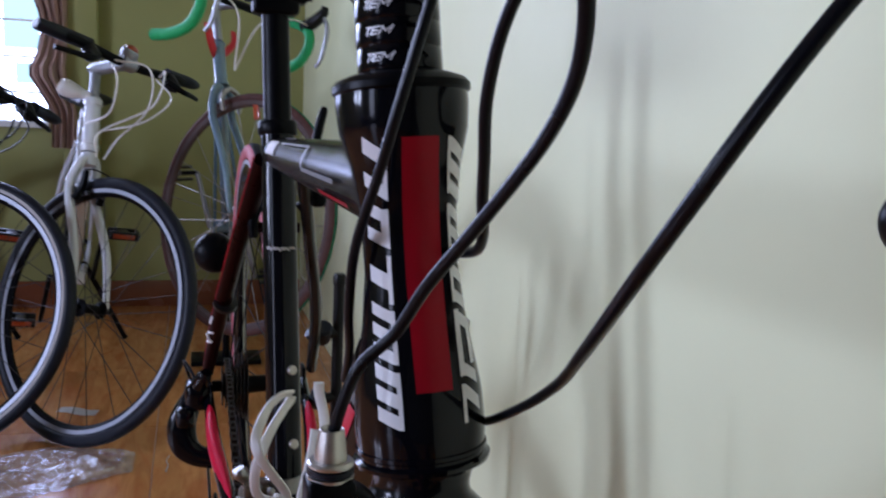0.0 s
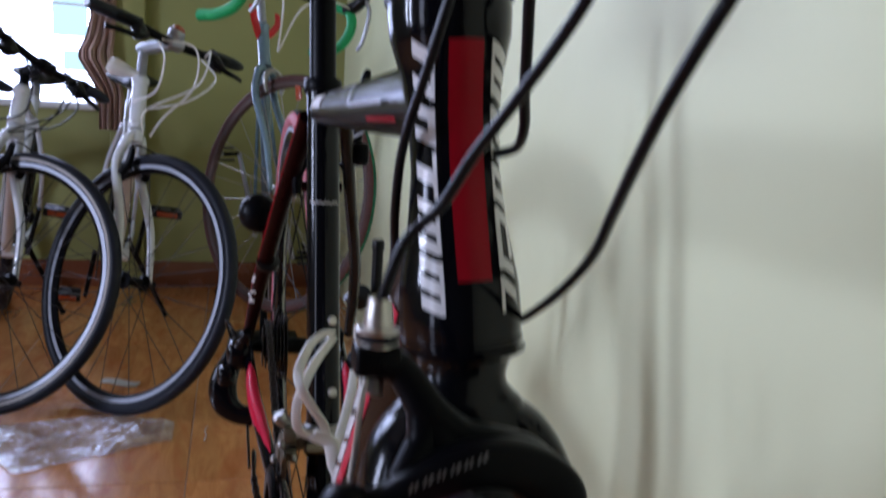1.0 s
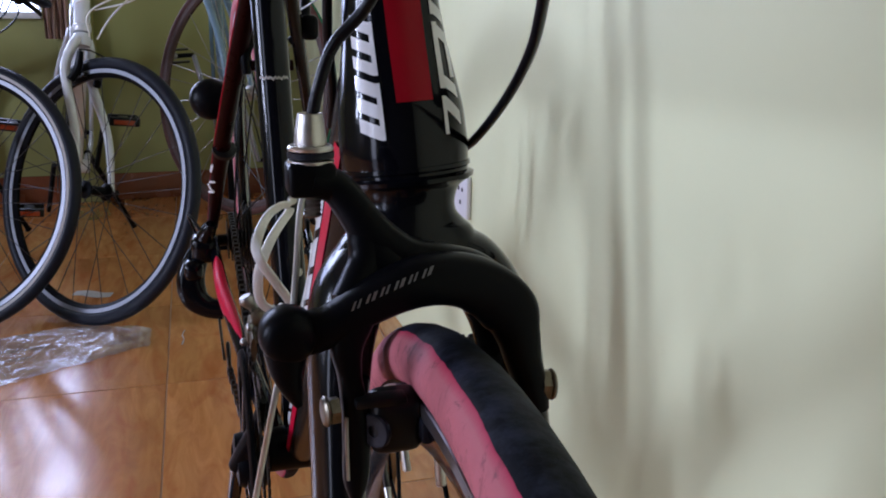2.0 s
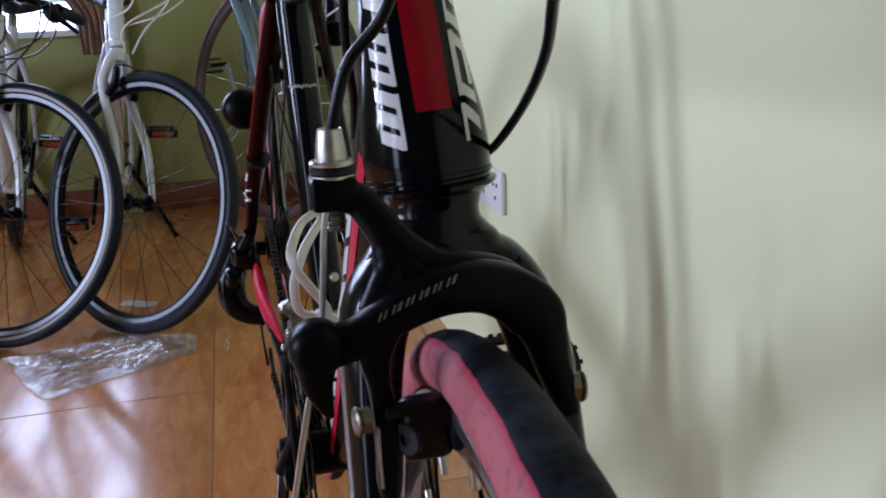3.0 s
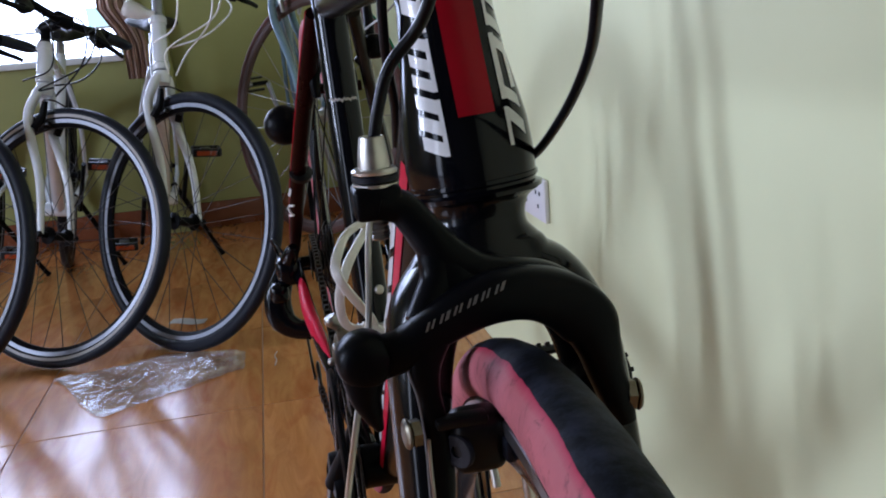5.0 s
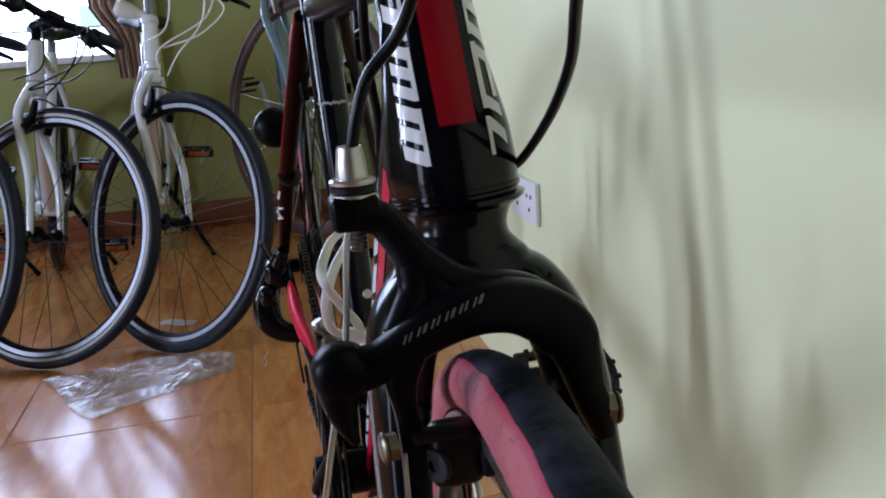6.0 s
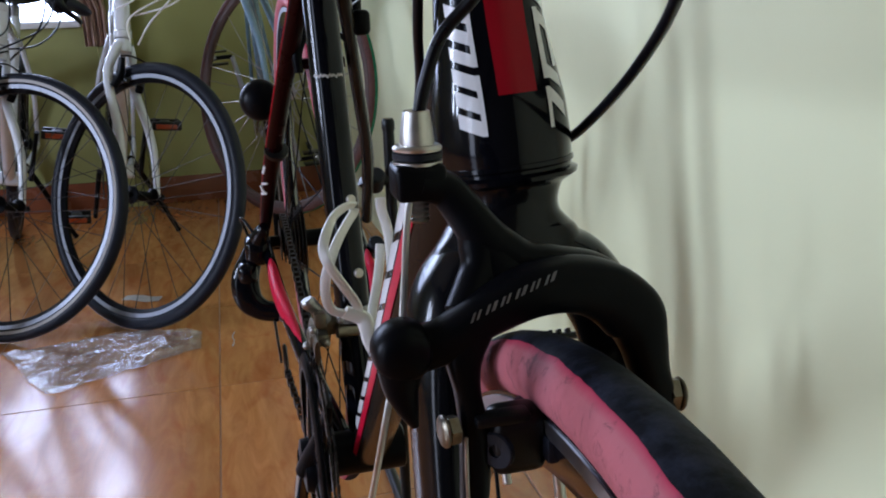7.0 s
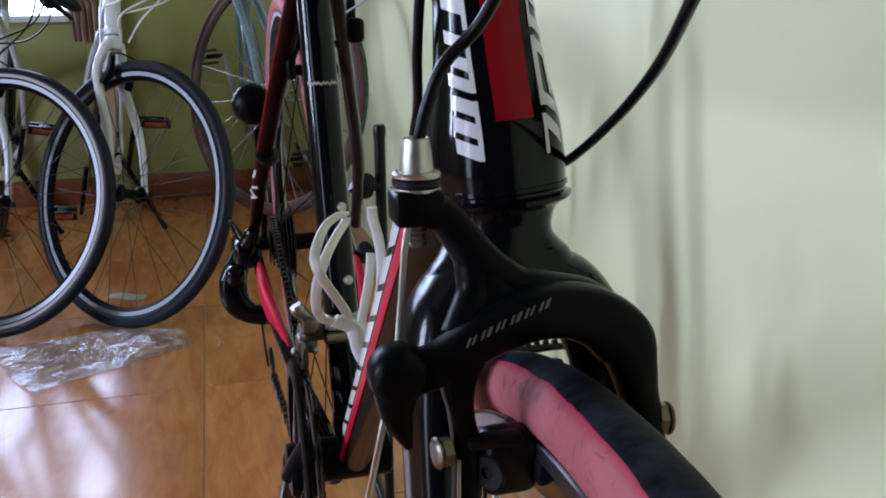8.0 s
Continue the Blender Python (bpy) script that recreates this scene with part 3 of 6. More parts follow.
def lettering(side):
    """Slanted blocks and bars down the side of the head tube, standing for the maker's mark."""
    rows = []
    a, b = 0.0124, 0.0232
    k = -1 if side < 0 else 1

    def q(s0, s1, u0, u1, slant):
        rows.append((s0, s1, k * u0, k * u1, slant * k))

    def comb(s, length, teeth, thick, slant):
        """A thin spine near the front with teeth that run off round the tube."""
        q(s, s + length, a, a + 0.0018, 0)
        for i in range(teeth):
            f = s + (length - thick) * i / (teeth - 1)
            q(f, f + thick, a + 0.0018, b, slant)

    if side < 0:
        comb(0.0120, 0.0220, 3, 0.0056, 0.42)
        comb(0.0370, 0.0205, 3, 0.0048, 0.42)
        q(0.0600, 0.0790, a, a + 0.0018, 0)
        q(0.0655, 0.0720, a + 0.0018, b, 0.42)
        q(0.0815, 0.0865, a, b, 0.42)
        q(0.0865, 0.0970, a, a + 0.0034, 0)
        q(0.0925, 0.0975, a + 0.0034, b, 0.42)
        q(0.1000, 0.1055, a, b, 0.62)
        q(0.1055, 0.1120, a, a + 0.0018, 0)
        q(0.1125, 0.1185, a, b, 0.62)
        q(0.1185, 0.1240, a, a + 0.0018, 0)
    else:
        q(0.0120, 0.0270, a, a + 0.0020, 0)
        q(0.0215, 0.0270, a + 0.0020, b, -0.75)
        q(0.0300, 0.0560, a, a + 0.0030, 0)
        q(0.0300, 0.0350, a + 0.0030, b, -0.55)
        q(0.0500, 0.0550, a + 0.0030, b, -0.55)
        q(0.0340, 0.0520, b - 0.0034, b, 0)
        comb(0.0590, 0.0150, 2, 0.0050, -0.55)
        comb(0.0770, 0.0210, 3, 0.0048, -0.55)
        comb(0.1020, 0.0220, 3, 0.0056, -0.55)
    return rows


decal("white_lettering", lettering(-1), WHITE_DECAL, "white block lettering")
decal("white_lettering", lettering(1), WHITE_DECAL, "white block lettering")

a = HEAD0 + HDIR * HLEN
bpart("headset_cap", lathe([(0.0268, 0), (0.0280, 0.001), (0.0280, 0.0035), (0.0262, 0.0055), (0.021, 0.0075), (0.0176, 0.008)], 44, a, a + HDIR), BLACK_SATIN)
a = HEAD0 - HDIR * 0.0075
bpart("crown_race", lathe([(0.0245, 0), (0.0280, 0.001), (0.0285, 0.0028), (0.0262, 0.0040), (0.0262, 0.0052), (0.0272, 0.006), (0.0272, 0.0076)], 44, a, a + HDIR), BLACK_GLOSS)
for i in range(3):
    a = HEAD0 + HDIR * (HLEN + 0.008 + 0.0101 * i)
    sp = bpart("spacer", lathe([(0.0168, 0), (0.0172, 0.0006), (0.0172, 0.0094), (0.0168, 0.0100)], 40, a, a + HDIR), BLACK_GLOSS, "black stem spacer with small white print")
    g = Geo()
    strokes = ((-0.0178, 1, -0.0148, 1), (-0.0163, 0, -0.0163, 1), (-0.0138, 0, -0.0138, 1), (-0.0138, 1, -0.0112, 1), (-0.0138, 0.5, -0.0114, 0.5), (-0.0138, 0, -0.0112, 0),
               (-0.0102, 0, -0.0102, 1), (-0.0102, 1, -0.0082, 0.3), (-0.0082, 0.3, -0.0062, 1), (-0.0062, 1, -0.0062, 0))
    for u0, v0, u1, v1 in strokes:
        p0, p1 = Vector((u0 - 0.0014 + 0.0019 * v0, 0.0040 + 0.0026 * v0)), Vector((u1 - 0.0014 + 0.0019 * v1, 0.0040 + 0.0026 * v1))
        e = (p1 - p0).normalized()
        w = Vector((-e.y, e.x)) * 0.00027
        vs = []
        for c in (p0 - e * 0.0003 - w, p1 + e * 0.0003 - w, p1 + e * 0.0003 + w, p0 - e * 0.0003 + w):
            an = c.x / 0.0172
            vs.append(a + HDIR * c.y + (HFRONT * math.cos(an) + HSIDE * math.sin(an)) * 0.01745)
        g.add(vs, [(0, 1, 2, 3)])
    bpart("print", g, WHITE_DECAL, "small white print", sp)
a = HEAD0 + HDIR * (HLEN + 0.0385)
stem = bpart("stem", lathe([(0.0185, 0), (0.0195, 0.002), (0.0195, 0.036), (0.018, 0.040)], 40, a, a + HDIR)
             .join(sweep([(*(a + HDIR * 0.022), 0.015, 0.017), (*(a + HDIR * 0.024 + HFRONT * 0.05), 0.0145, 0.0155), (*(a + HDIR * 0.026 + HFRONT * 0.095), 0.017, 0.018)], 20, 4, up=(0, 0, 1))), BLACK_GLOSS)
bpart("stem_cap", lathe([(0.0165, 0.040), (0.0165, 0.044), (0.012, 0.046)], 30, a, a + HDIR), BLACK_SATIN)
for dz in (0.010, 0.028):
    bpart("bolt", bolt(a + HDIR * dz - HFRONT * 0.0185 + HSIDE * 0.012, HSIDE, 0.004, 0.008), CHROME, "", stem)
    bpart("clamp_lug", lathe([(0.006, -0.008), (0.0065, -0.006), (0.0065, 0.010), (0.006, 0.012)], 16, a + HDIR * dz - HFRONT * 0.018 + HSIDE * 0.004, a + HDIR * dz - HFRONT * 0.018 + HSIDE), BLACK_GLOSS, "", stem)

# drop handlebar
bar_c = a + HDIR * 0.026 + HFRONT * 0.097
bar = bpart("handlebar", sweep([(-0.21, bar_c.y - 0.004, bar_c.z, 0.012), (-0.10, bar_c.y, bar_c.z, 0.0125), (bar_c.x, bar_c.y, bar_c.z, 0.0158), (0.10, bar_c.y, bar_c.z, 0.0125), (0.21, bar_c.y - 0.004, bar_c.z, 0.012)], 20, 6, up=(0, 0, 1)), BLACK_SATIN, "black drop handlebar")
for sx, out in ((-1, -0.005), (1, 0.005)):
    drop = [(sx * 0.17 + out, bar_c.y, bar_c.z, 0.0150), (sx * 0.202 + out, 0.070, bar_c.z, 0.0152), (sx * 0.206 + out, 0.020, 0.924, 0.0155), (sx * 0.212 + out, -0.005, 0.890, 0.0158), (sx * 0.218 + out, 0.010, 0.842, 0.0158), (sx * 0.224 + out, 0.060, 0.819, 0.0160), (sx * 0.2285 + out, 0.110, 0.815, 0.0162), (sx * 0.2350 + out, 0.1585, 0.8115, 0.0164)]
    tape = bpart("bar_tape", sweep(drop, 22, 6, up=(1, 0, 0.1)), BLACK_PLASTIC, "black wound bar tape", bar)
    end = Vector(drop[-1][:3])
    bpart("bar_plug", lathe([(0.0164, -0.002), (0.0168, 0.001), (0.0166, 0.005), (0.0145, 0.0078), (0.006, 0.0088)], 24, end, end + Vector((sx * 0.08, 1, -0.05))), BLACK_PLASTIC, "", bar)

# frame tubes
TT0, TT1 = Vector(on(0, 0.185, 0.818)), Vector(on(0, 0.70, 0.800))
top_tube = bpart("top_tube", sweep([(*TT0, 0.0185, 0.0205), (*TT0.lerp(TT1, 0.35), 0.0178, 0.0185), (*TT0.lerp(TT1, 0.75), 0.0165, 0.0165), (*TT1, 0.015, 0.015)], 20, 6, up=(0, 0, 1)), GREY_TUBE, "smoked grey lacquered tube with a pale line and label")


def tube_patch(name, p0, p1, r0, r1, s0, s1, a0, a1, mat, parent, label="", skew=0.0):
    """A thin painted panel on a tube between two ends, from s0 to s1 (0..1) and from angle a0 to a1 (degrees from its top); skew shears it along the tube."""
    p0, p1 = Vector(p0), Vector(p1)
    dd = (p1 - p0).normalized()
    upv = (Vector((0, 0, 1)) - dd * dd.z).normalized()
    sd = dd.cross(upv).normalized()
    vs = []
    ni, nj = 12, 6
    for i in range(ni + 1):
        s = s0 + (s1 - s0) * i / ni
        r = r0 + (r1 - r0) * s + 0.0006
        for j in range(nj + 1):
            an = radians(a0 + (a1 - a0) * j / nj)
            vs.append(p0.lerp(p1, s + skew * j / nj) + (upv * math.cos(an) + sd * math.sin(an)) * r)
    w = nj + 1
    g = Geo().add(vs, [(i * w + j, i * w + j + 1, (i + 1) * w + j + 1, (i + 1) * w + j) for i in range(ni) for j in range(nj)])
    return bpart(name, g, mat, label, parent)


ST0, ST1 = Vector(on(0, 0.628, 0.345)), Vector(on(0, 0.716, 0.830))
seat_tube = bpart("seat_tube", sweep([(*ST0, 0.0175), (*ST0.lerp(ST1, 0.5), 0.0170), (*ST1, 0.0168)], 24, 4, up=(0, 1, 0)), BLACK_GLOSS)
DT0, DT1 = Vector(on(0, 0.190, 0.745)), Vector(on(0, 0.612, 0.345))
down_tube = bpart("down_tube", sweep([(*DT0, 0.021, 0.020), (*DT0.lerp(DT1, 0.3), 0.0205, 0.0195), (*DT0.lerp(DT1, 0.7), 0.0195, 0.0185), (*DT1, 0.019, 0.018)], 24, 6, up=(0, 0, 1)), GREY_TUBE, "dark lacquered tube with red and white panels")
clamp_p = ST0.lerp(ST1, 0.985)
sd = (ST1 - ST0).normalized()
bpart("seat_clamp", lathe([(0.0182, -0.006), (0.0195, -0.004), (0.0195, 0.006), (0.0182, 0.008)], 30, clamp_p, clamp_p + sd), BLACK_SATIN)
POST1 = ST1 + sd * 0.108
bpart("seat_post", sweep([(*ST1, 0.0136), (*POST1, 0.0136)], 24, 2), BLACK_SATIN, "black seat post with a pale side line")
# saddle clamp, rails and saddle
saddle_base = POST1
cl = bpart("saddle_clamp", block(saddle_base + Vector((0, 0.002, 0.010)), (0.046, 0.036, 0.022), 0.005, seg=3).join(
    block(saddle_base + Vector((0, 0.0, 0.020)), (0.062, 0.034, 0.018), 0.004, seg=3), block(saddle_base + Vector((0, 0.0, 0.036)), (0.050, 0.024, 0.012), 0.004, seg=3)), BLACK_SATIN)
for sx in (-1, 1):
    bpart("bolt", bolt(saddle_base + Vector((sx * 0.031, -0.004, 0.020)), (sx, 0, 0), 0.006, 0.005, True), DARK_STEEL, "", cl)
    bpart("rail", sweep([(saddle_base.x + sx * 0.006, saddle_base.y - 0.14, saddle_base.z + 0.062, 0.0036), (saddle_base.x + sx * 0.020, saddle_base.y - 0.06, saddle_base.z + 0.030, 0.0036),
                         (saddle_base.x + sx * 0.022, saddle_base.y + 0.03, saddle_base.z + 0.030, 0.0036), (saddle_base.x + sx * 0.046, saddle_base.y + 0.095, saddle_base.z + 0.066, 0.0036)], 10, 6), BLACK_PLASTIC)
sb = saddle_base


def saddle_shell(stations, n=24, thick=0.010):
    """A drooping shell, open underneath: rows (y, half width, height, droop)."""
    rows = spline(stations, 6)
    top, low = [], []
    for y, w, z, d in rows:
        for i in range(n + 1):
            uu = i / n * 2 - 1
            zz = z - d * abs(uu) ** 2.2
            top.append((uu * w, y, zz))
            low.append((uu * w * 0.97, y, zz - thick * (1 - 0.45 * abs(uu))))
    k, m = len(top), n + 1
    fs = [(r * m + i, r * m + i + 1, (r + 1) * m + i + 1, (r + 1) * m + i) for r in range(len(rows) - 1) for i in range(n)]
    fs += [tuple(q + k for q in f[::-1]) for f in fs]
    for r in range(len(rows) - 1):
        fs += [(r * m, (r + 1) * m, (r + 1) * m + k, r * m + k), ((r + 1) * m - 1, (r + 1) * m - 1 + k, (r + 2) * m - 1 + k, (r + 2) * m - 1)]
    for i in range(n):
        e = (len(rows) - 1) * m
        fs += [(i, i + k, i + 1 + k, i + 1), (e + i, e + i + 1, e + i + 1 + k, e + i + k)]
    return Geo().add(top + low, fs)


bpart("saddle", saddle_shell([(-0.172, 0.012, 0.062, 0.012), (-0.150, 0.020, 0.070, 0.022), (-0.09, 0.023, 0.072, 0.028), (-0.02, 0.034, 0.073, 0.032), (0.035, 0.058, 0.076, 0.040), (0.075, 0.074, 0.080, 0.046), (0.105, 0.070, 0.084, 0.040), (0.122, 0.050, 0.086, 0.024)])
      .moved(Matrix.Translation(sb)), SADDLE, "black saddle with drooping wings")

# stays
REAR = Vector(on(0, 1.02, 0.456))
for sx in (-1, 1):
    out = 0.010 if sx > 0 else 0.0
    p = [Vector(on(sx * 0.014 + out, 0.716, 0.792)), Vector(on(sx * 0.034 + 1.2 * out, 0.812, 0.690)), Vector(on(sx * 0.052 + 1.6 * out, 0.912, 0.584)), Vector((REAR.x + sx * 0.066 + out, REAR.y - 0.008, REAR.z + 0.022))]
    w = 1.0 if sx < 0 else 0.74
    st = bpart("seat_stay", sweep([(*p[0], 0.010 * w, 0.010), (*p[1], 0.0098 * w, 0.011), (*p[2], 0.0105 * w, 0.012), (*p[3], 0.0075, 0.008)], 16, 6), DARK_RED if sx < 0 else GREY_TUBE, "dark red lacquered stay with a bright edge" if sx < 0 else "dark smoked lacquered stay")
    if sx < 0:
        bpart("stay_stripe", sweep([(p[0].x - 0.0095, p[0].y - 0.003, p[0].z + 0.003, 0.0008), (p[1].x - 0.0092, p[1].y - 0.004, p[1].z + 0.002, 0.0010), (p[2].x - 0.0092, p[2].y - 0.005, p[2].z + 0.001, 0.0010), (p[3].x - 0.0065, p[3].y - 0.003, p[3].z, 0.0008)], 8, 6), RED_DECAL, "bright red edge line", st)
    if sx < 0:
        # small worn white marks below the strap
        dv = (p[3] - p[2]).normalized()
        for k, (f, across, w, tilt) in enumerate(((0.02, 0.3, 0.0016, 0.1), (0.20, -0.2, 0.0012, 0.9), (0.30, 0.1, 0.0015, -0.9), (0.345, -0.3, 0.0015, 0.8))):
            m = p[2].lerp(p[3], f)
            n1 = Vector((-0.25, -0.80, 0.45)).normalized()
            n1 = (n1 - dv * n1.dot(dv)).normalized()
            t1 = dv.cross(n1)
            d1 = (dv + t1 * tilt).normalized()
            e1 = d1.cross(n1)
            q0 = m + (n1 + t1 * across * 0.5).normalized() * 0.0122
            L = 0.0085 if k == 0 else 0.006
            vs = [q0 + d1 * (L * i1) + e1 * (w * j1) for i1, j1 in ((-1, -1), (1, -1), (1, 1), (-1, 1))]
            bpart("white_mark", Geo().add(vs + [v_ - n1 * 0.002 for v_ in vs], [(0, 1, 2, 3), (7, 6, 5, 4), (0, 4, 5, 1), (1, 5, 6, 2), (2, 6, 7, 3), (3, 7, 4, 0)]), WHITE_DECAL, "worn white mark", st)
    c = [Vector(on(sx * 0.024, 0.632, 0.345)), Vector(on(sx * 0.040, 0.74, 0.374)), Vector(on(sx * 0.060, 0.90, 0.420)), Vector((REAR.x + sx * 0.066, REAR.y, REAR.z))]
    bpart("chain_stay", sweep([(*c[0], 0.011, 0.015), (*c[1], 0.010, 0.013), (*c[2], 0.0085, 0.012), (*c[3], 0.006, 0.010)], 16, 6, up=(0, 0, 1)), BLACK_GLOSS)
    q = Vector((sx * 0.0015, 0, 0.0012))
    bpart("stay_panel", sweep([(*(c[2].lerp(c[3], 0.62) + q), 0.0020, 0.0070), (*(c[2].lerp(c[3], 0.40) + q), 0.0066, 0.0122), (*(c[2] + q), 0.0086, 0.0130), (*(c[1].lerp(c[2], 0.66) + q), 0.0082, 0.0136), (*(c[1].lerp(c[2], 0.40) + q), 0.0060, 0.0132), (*(c[1].lerp(c[2], 0.20) + q), 0.0022, 0.0100)], 16, 6, up=(0, 0, 1)), RED_PAINT, "red painted leaf-shaped panel")
    bpart("dropout", block((REAR.x + sx * 0.066, REAR.y + 0.002, REAR.z + 0.004), (0.005, 0.030, 0.040), 0.002), BLACK_SATIN)
bpart("stay_bridge", tube(on(-0.032, 0.795, 0.712), on(0.032, 0.795, 0.712), 0.006), DARK_RED)
bpart("bottom_bracket", lathe([(0.020, -0.036), (0.0225, -0.034), (0.0225, 0.034), (0.020, 0.036)], 28, on(0, 0.622, 0.338), Vector(on(0, 0.622, 0.338)) + Vector((1, 0, 0))), BLACK_SATIN)

# decals of the down tube and seat tube
for s0, s1, a0, a1, m, l in ((0.05, 0.97, -123, -107, RED_PAINT, "red edge line"), (0.10, 0.84, -104, -64, WHITE_DECAL, "white lettering band")):
    tube_patch("tube_panel", DT0, DT1, 0.0208, 0.0190, s0, s1, a0, a1, m, down_tube, l)
for i in range(9):
    tube_patch("letter_gap", DT0, DT1, 0.0211, 0.0193, 0.11 + 0.080 * i, 0.128 + 0.080 * i, -106, -84, BLACK_GLOSS, down_tube, skew=0.035)
    tube_patch("letter_gap", DT0, DT1, 0.0211, 0.0193, 0.145 + 0.080 * i, 0.163 + 0.080 * i, -84, -62, BLACK_GLOSS, down_tube, skew=-0.035 if i % 3 else 0.035)
for i in range(11):
    p = ST0.lerp(ST1, 0.750)
    an = radians(-52 + 9.5 * i)
    ds = 0.0016 * math.sin(2.1 * i)
    vs = []
    for dv, da in ((-0.0018 + ds, -0.03), (-0.0012 - ds, 0.13), (0.0006 + ds, -0.05), (0.0012 - ds, 0.15)):
        c = p + (ST1 - ST0).normalized() * dv
        vs.append(c + Vector((math.sin(an + da), -math.cos(an + da), 0)) * 0.0174)
    bpart("script_mark", Geo().add(vs, [(0, 1, 3, 2)]), GREY_RUBBER, "small pale script mark", seat_tube)
tube_patch("pale_flash", TT0, TT1, 0.0206, 0.0160, 0.40, 0.72, -50, -44, FLASH, top_tube, "pale grey line")
tube_patch("pale_flash", TT0, TT1, 0.0206, 0.0160, 0.388, 0.402, -90, -44, FLASH, top_tube, "pale grey line")
tube_patch("pale_flash", TT0, TT1, 0.0206, 0.0160, 0.14, 0.39, -96, -89, FLASH, top_tube, "pale grey line")
tube_patch("red_edge", TT0, TT1, 0.0208, 0.0160, 0.08, 0.26, -122, -115, RED_DECAL, top_tube, "thin red line")
tube_patch("pale_label", TT0, TT1, 0.0206, 0.0158, 0.78, 0.93, -86, -40, WORN_LABEL, top_tube, "worn cream label")
tube_patch("pale_flash", TT0, TT1, 0.0206, 0.0160, 0.62, 0.76, -28, -20, FLASH, top_tube, "pale grey line")


# wheels ---------------------------------------------------------------------------------------------------------------
def ring_section(R, pts, n=96):
    """A closed section (radius offset, x) turned about the X axis."""
    return lathe([(R + r, x) for r, x in pts], n, (0, 0, 0), (1, 0, 0), closed=True)


def circle_section(r, n=14, squash=1.0):
    return [(r * math.cos(2 * math.pi * i / n), squash * r * math.sin(2 * math.pi * i / n)) for i in range(n)]


def wheel(name, parent, m, R, tr, tyre_mat, rim_mat, spokes=28, hub=0.05, rim_depth=0.022, rim_half=0.0095, tyre_label="", sidewalls=None, spoke_mat=None, n=96, brake_band=None, band=0.0028, hub_mat=None, nipples=None):
    """Rim (the part itself), tyre, hub and spokes. R is the tyre's outer radius, tr its half width; the axle lies along X."""
    seat = R - 2 * tr + 0.004
    rim = part(name, ring_section(seat, [(0.0, -rim_half), (0.0, rim_half), (-0.012, rim_half * 0.92), (-rim_depth, 0.004), (-rim_depth, -0.004), (-0.012, -rim_half * 0.92)], n), rim_mat, parent, sharp=25)
    rim.matrix_basis = m
    part("tyre", ring_section(R - tr, circle_section(tr, 20)), tyre_mat, rim, tyre_label)
    if brake_band:
        for sx in (-1, 1):
            part("brake_track", ring_section(seat - 0.0017 - band, [(band, sx * (rim_half + 0.0006)), (band, sx * (rim_half - 0.002)), (-band, sx * (rim_half - 0.003)), (-band, sx * (rim_half * 0.95 + 0.0008))], n), brake_band, rim, "bright worn brake track")
    if sidewalls:
        for sx in (-1, 1):
            part("sidewall", ring_section(R - tr * 1.35, [(tr * 0.42, sx * (tr * 0.88)), (0.1 * tr, sx * (tr * 1.03)), (-tr * 0.25, sx * (tr * 0.96)), (0, sx * tr * 0.7)], n), sidewalls, rim)
    part("hub", lathe([(0.008, -hub), (0.008, -hub * 0.8), (0.022, -hub * 0.68), (0.022, -hub * 0.6), (0.012, -hub * 0.45), (0.012, hub * 0.45), (0.022, hub * 0.6), (0.022, hub * 0.68), (0.008, hub * 0.8), (0.008, hub)], 24, (0, 0, 0), (1, 0, 0)), hub_mat or spoke_mat or BLACK_SATIN, rim)
    one = nip = None
    for i in range(spokes):
        an = 2 * math.pi * i / spokes
        if nipples:
            m_ = Matrix.Rotation(an, 4, 'X')
            if nip is None:
                nip = part("spoke_nipple", lathe([(0.0016, 0), (0.0021, 0.0008), (0.0020, 0.0125), (0.0024, 0.0140)], 10, (0, 0, seat - rim_depth - 0.0135), (0, 0, 1)), nipples, rim)
                nip.matrix_basis = m_
            else:
                same_part(nip, m_, rim, "spoke_nipple")
        sx = 1 if i % 2 else -1
        lead = (0.35 if (i // 2) % 2 else -0.35)
        if one is None:
            one = {}
        key = (sx, lead)
        mm = Matrix.Rotation(an, 4, 'X')
        if key not in one:
            g = tube((sx * hub * 0.62, 0.020 * math.sin(-lead * 3), 0.020 * math.cos(lead * 3)), (sx * 0.0015, (seat - rim_depth) * math.sin(lead * 0.12), (seat - rim_depth) * math.cos(lead * 0.12)), 0.0010, n=6)
            one[key] = part("spoke", g, spoke_mat or BLACK_SATIN, rim)
            one[key].matrix_basis = mm
        else:
            same_part(one[key], mm, rim, "spoke")
    return rim


FRONT = Vector((0.0113, 0.0103, 0.3406))
STEER = -3.14
front_wheel = wheel("front_wheel", BIKE, HERE @ Matrix.Translation(FRONT) @ pose(0, 0, 0, 0, -2.08, STEER), 0.3406, 0.0131, PINK_TYRE, BLACK_GLOSS, 20, 0.05, 0.026, 0.0098, "tyre with black tread and pink sidewalls", n=160, brake_band=WORN_ALLOY, nipples=CHROME)
wheel("rear_wheel", BIKE, HERE @ Matrix.Translation(REAR) @ pose(0, 0, 0, 0, -1.0, 1.2), 0.337, 0.0128, PINK_TYRE, BLACK_GLOSS, 24, 0.06, 0.026, 0.0098, "tyre with black tread and pink sidewalls", n=128, brake_band=ALLOY_RIM)

